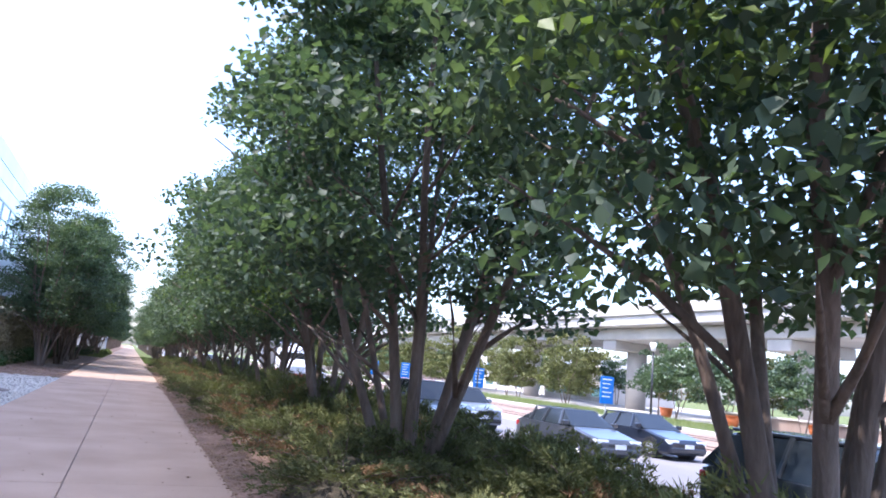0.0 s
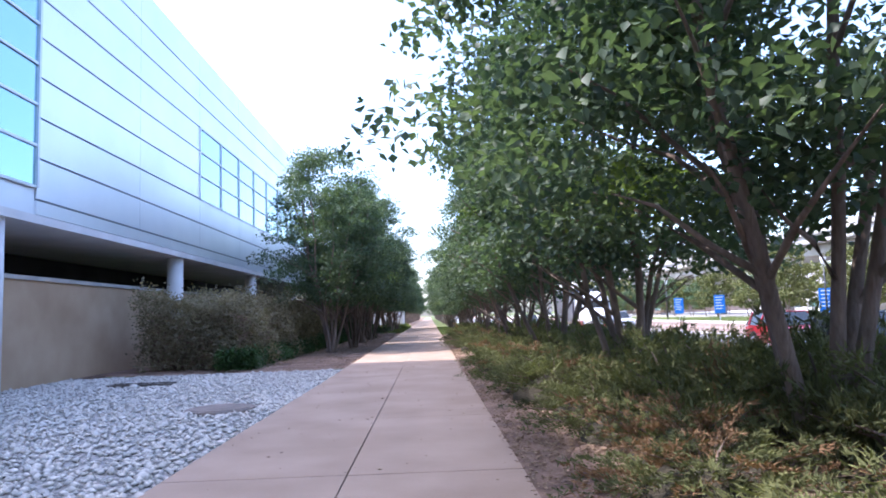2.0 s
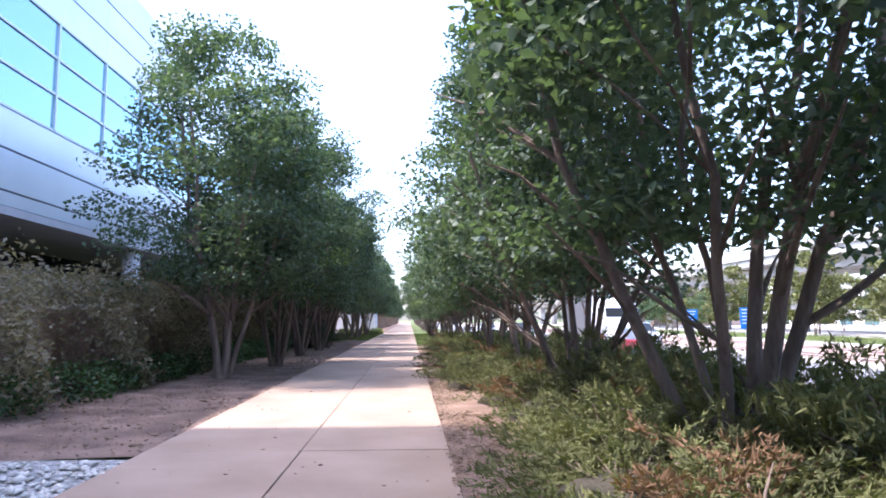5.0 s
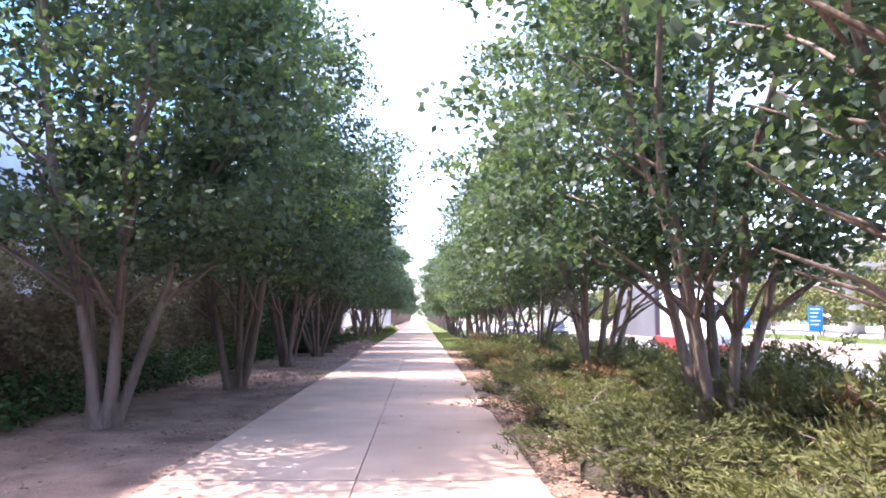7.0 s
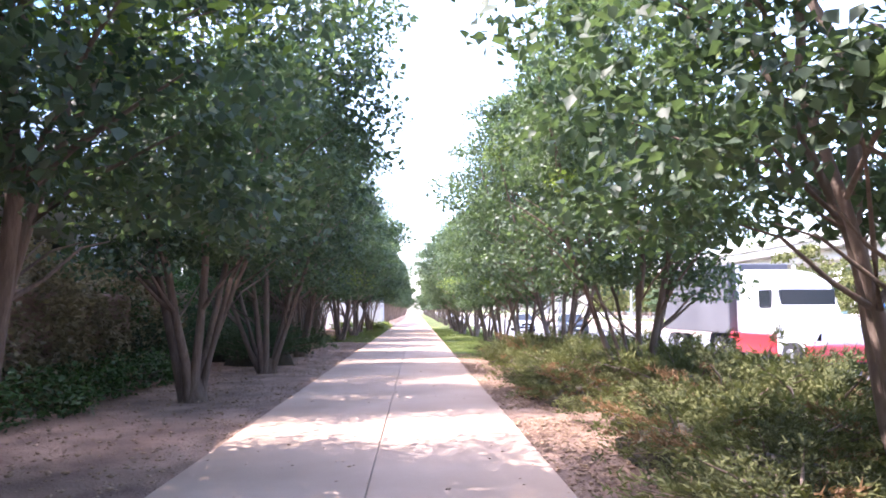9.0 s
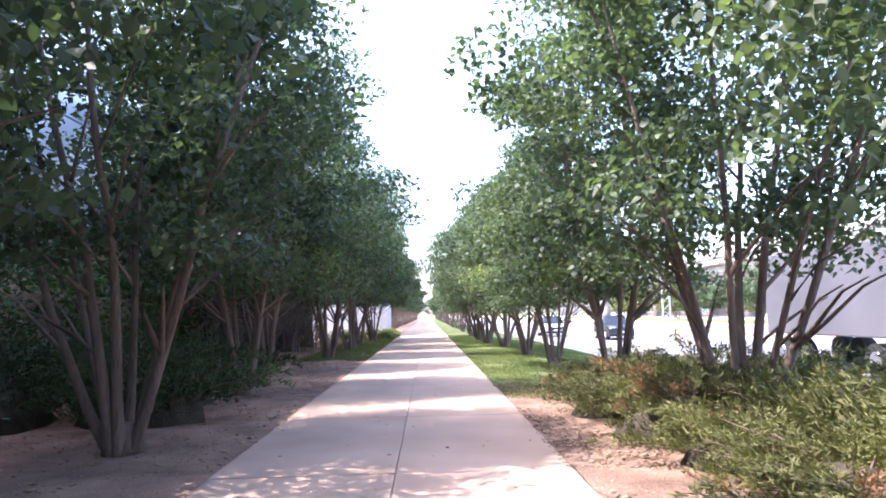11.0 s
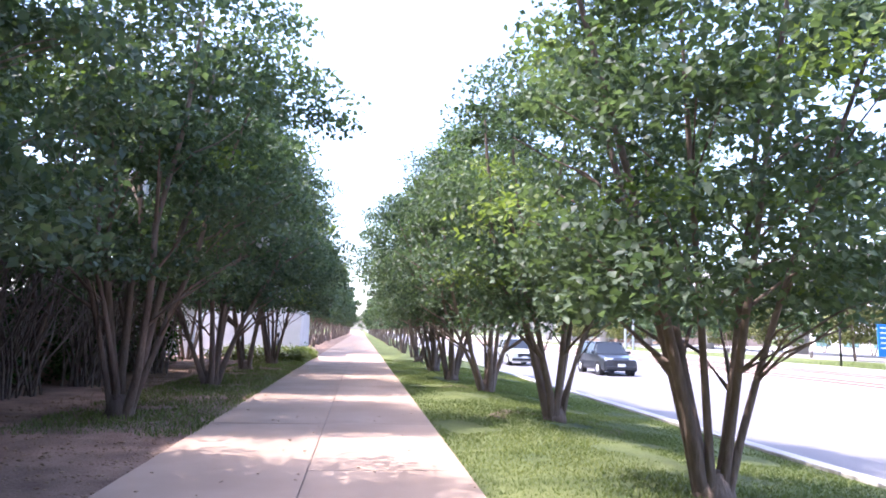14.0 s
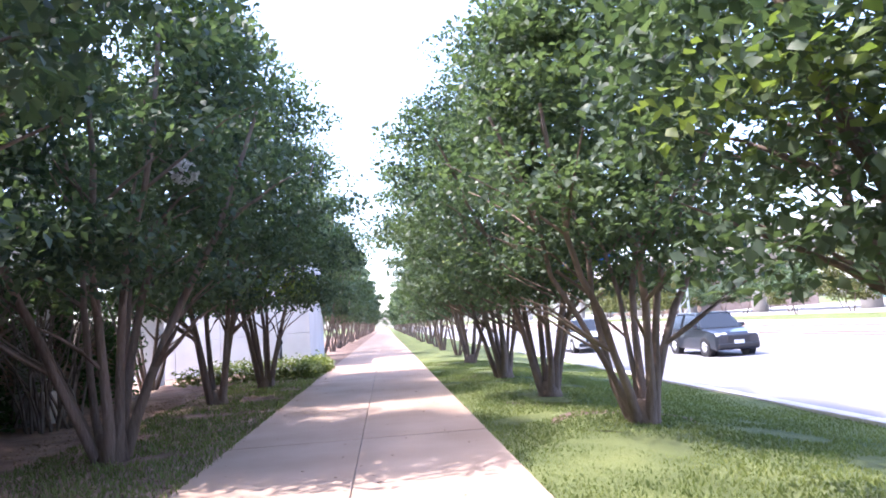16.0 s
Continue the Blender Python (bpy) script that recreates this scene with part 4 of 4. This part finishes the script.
def block(name, x0, x1, y0, y1, h, material, label, bays):
    b = tagged(thing(name), label, "building", kind="structure")
    z0 = ROAD_Z - 0.1
    boxed("wall", (x0, x1, y0, y1, z0, h), material, b)
    boxed("roof", (x0 - 0.2, x1 + 0.2, y0 - 0.2, y1 + 0.2, h, h + 0.25), M_KERB, b, 0.05)
    dy = (y1 - y0) / bays
    fl = max(int((h - z0) // 2.4), 1)
    for i in range(bays):
        for j in range(fl):
            zb = z0 + 0.7 + j * 2.4
            w = boxed("window", (x0 - 0.05, x0 + 0.05, y0 + i * dy + dy * 0.2, y0 + i * dy + dy * 0.8, zb, zb + 1.2), M_MULL, b)
            boxed("pane", (x0 - 0.07, x0 - 0.055, y0 + i * dy + dy * 0.24, y0 + i * dy + dy * 0.76, zb + 0.07, zb + 1.13), M_GLASSB, w)
    return b


block("car_park", 52, 66, -40, 34, 4.4, M_BRICK, "brown low car park building behind the viaduct", 14)
block("low_building", 48, 58, 62, 74, 3.4, M_VIAD, "grey low building with a flat roof", 4)
block("low_building", 55, 75, 80, 118, 5.4, M_WHITE, "white low building beyond the viaduct", 8)
block("low_building", 50, 70, 150, 200, 6.5, M_BRICK, "brown building in the distance", 8)

# trees and planters across the road
bg = [make_tree(61, 4.6, 2.0, 3600, 0.22, 2, "garden_tree", 1.3, leafmat=M_LEAF, detail=False), make_tree(62, 5.4, 2.5, 3800, 0.25, 2, "garden_tree", 0.9, leafmat=M_JUN, detail=False)]
rb = random.Random(17)
for i in range(30):
    yy = -2 + i * 5.2 + rb.uniform(-1.5, 1.5)
    plant(bg, 0 if yy < 45 else 1 + (rb.random() < 0.2), rb.uniform(31.5, 35.5), yy, ROAD_Z, rb.uniform(0, 360), rb.uniform(0.75, 1.1) * (1.0 if yy < 45 else 1.15), "leafy green tree beyond the tram tracks", "trees beyond the tracks")
for i in range(26):
    plant(bg, i, rb.uniform(46, 51), 35 + i * 6 + rb.uniform(-2, 2), ROAD_Z, rb.uniform(0, 360), rb.uniform(1.1, 1.5), "tall leafy tree behind the viaduct", "trees behind the viaduct")
for i in range(34):
    plant(far_protos, i, -60 + i * 5.5, 330 + rb.uniform(-15, 25), -0.6, rb.uniform(0, 360), rb.uniform(1.3, 1.9), "distant tree at the end of the path", "distant trees")
for i in range(7):
    p = thing("planter", (33.0, 3 + i * 5.5, ROAD_Z + 0.06))
    part("pot", cyl(bmesh.new(), (0, 0, 0), (0, 0, 0.55), 0.3, 0.42, 16), M_ORANGE, p, smooth=True)
    part("rim", cyl(bmesh.new(), (0, 0, 0.55), (0, 0, 0.62), 0.46, 0.46, 16), M_ORANGE, p, smooth=True)
    tagged(p, "orange planter pot on the paved forecourt", "planter", "orange planters")
for i in range(3):
    p = thing("bollard", (34.5, 11 + i * 0.5, ROAD_Z + 0.06))
    part("post", cyl(bmesh.new(), (0, 0, 0), (0, 0, 1.1), 0.11, 0.11, 12), M_YELLOW, p, smooth=True)
    tagged(p, "yellow steel bollard on the forecourt", "bollard", "yellow bollards")
fw = tagged(thing("wall_low"), "low dark brick retaining wall with pale coping", "wall", kind="structure")
boxed("wall", (35.2, 35.5, -30, 34, ROAD_Z, ROAD_Z + 0.75), M_BRICK, fw)
boxed("coping", (35.1, 35.6, -30, 34, ROAD_Z + 0.75, ROAD_Z + 0.85), M_KERB, fw)
for yy in (8.0, 26.0, 44.0, 70.0):
    lp = thing("street_lamp", (22.9, yy, ROAD_Z + 0.07))
    part("pole", cyl(bmesh.new(), (0, 0, 0), (0, 0, 3.4), 0.06, 0.04, 10), M_GRILLE, lp, smooth=True)
    part("lantern", cyl(bmesh.new(), (0, 0, 3.4), (0, 0, 3.8), 0.1, 0.17, 10), M_WBAR, lp, "pale glass lantern", True)
    tagged(lp, "black street lamp post with a pale lantern", "street lamp", "street lamps beyond the tracks")

# pale blossom in a crown and small stones on the lawn
bl = thing("blossom", (-1.55, 51.2, 2.35))
rng = np.random.default_rng(77)
pos = rng.normal(0, 1, (260, 3))
pos *= (0.11 * rng.uniform(0.4, 1, 260) ** 0.4 / np.linalg.norm(pos, axis=1))[:, None]
v, f = cards(rng, pos, 0.6, 0.05, 0.04)
raw("petal_cluster", v, f, M_BLOSSOM, bl)
part("stalk", cyl(bmesh.new(), (0, 0, -0.02), (-0.35, 0.25, 0.25), 0.012, 0.01, 6), M_BARK, bl)
tagged(bl, "white blossom cluster hanging from a tree branch", "blossom")
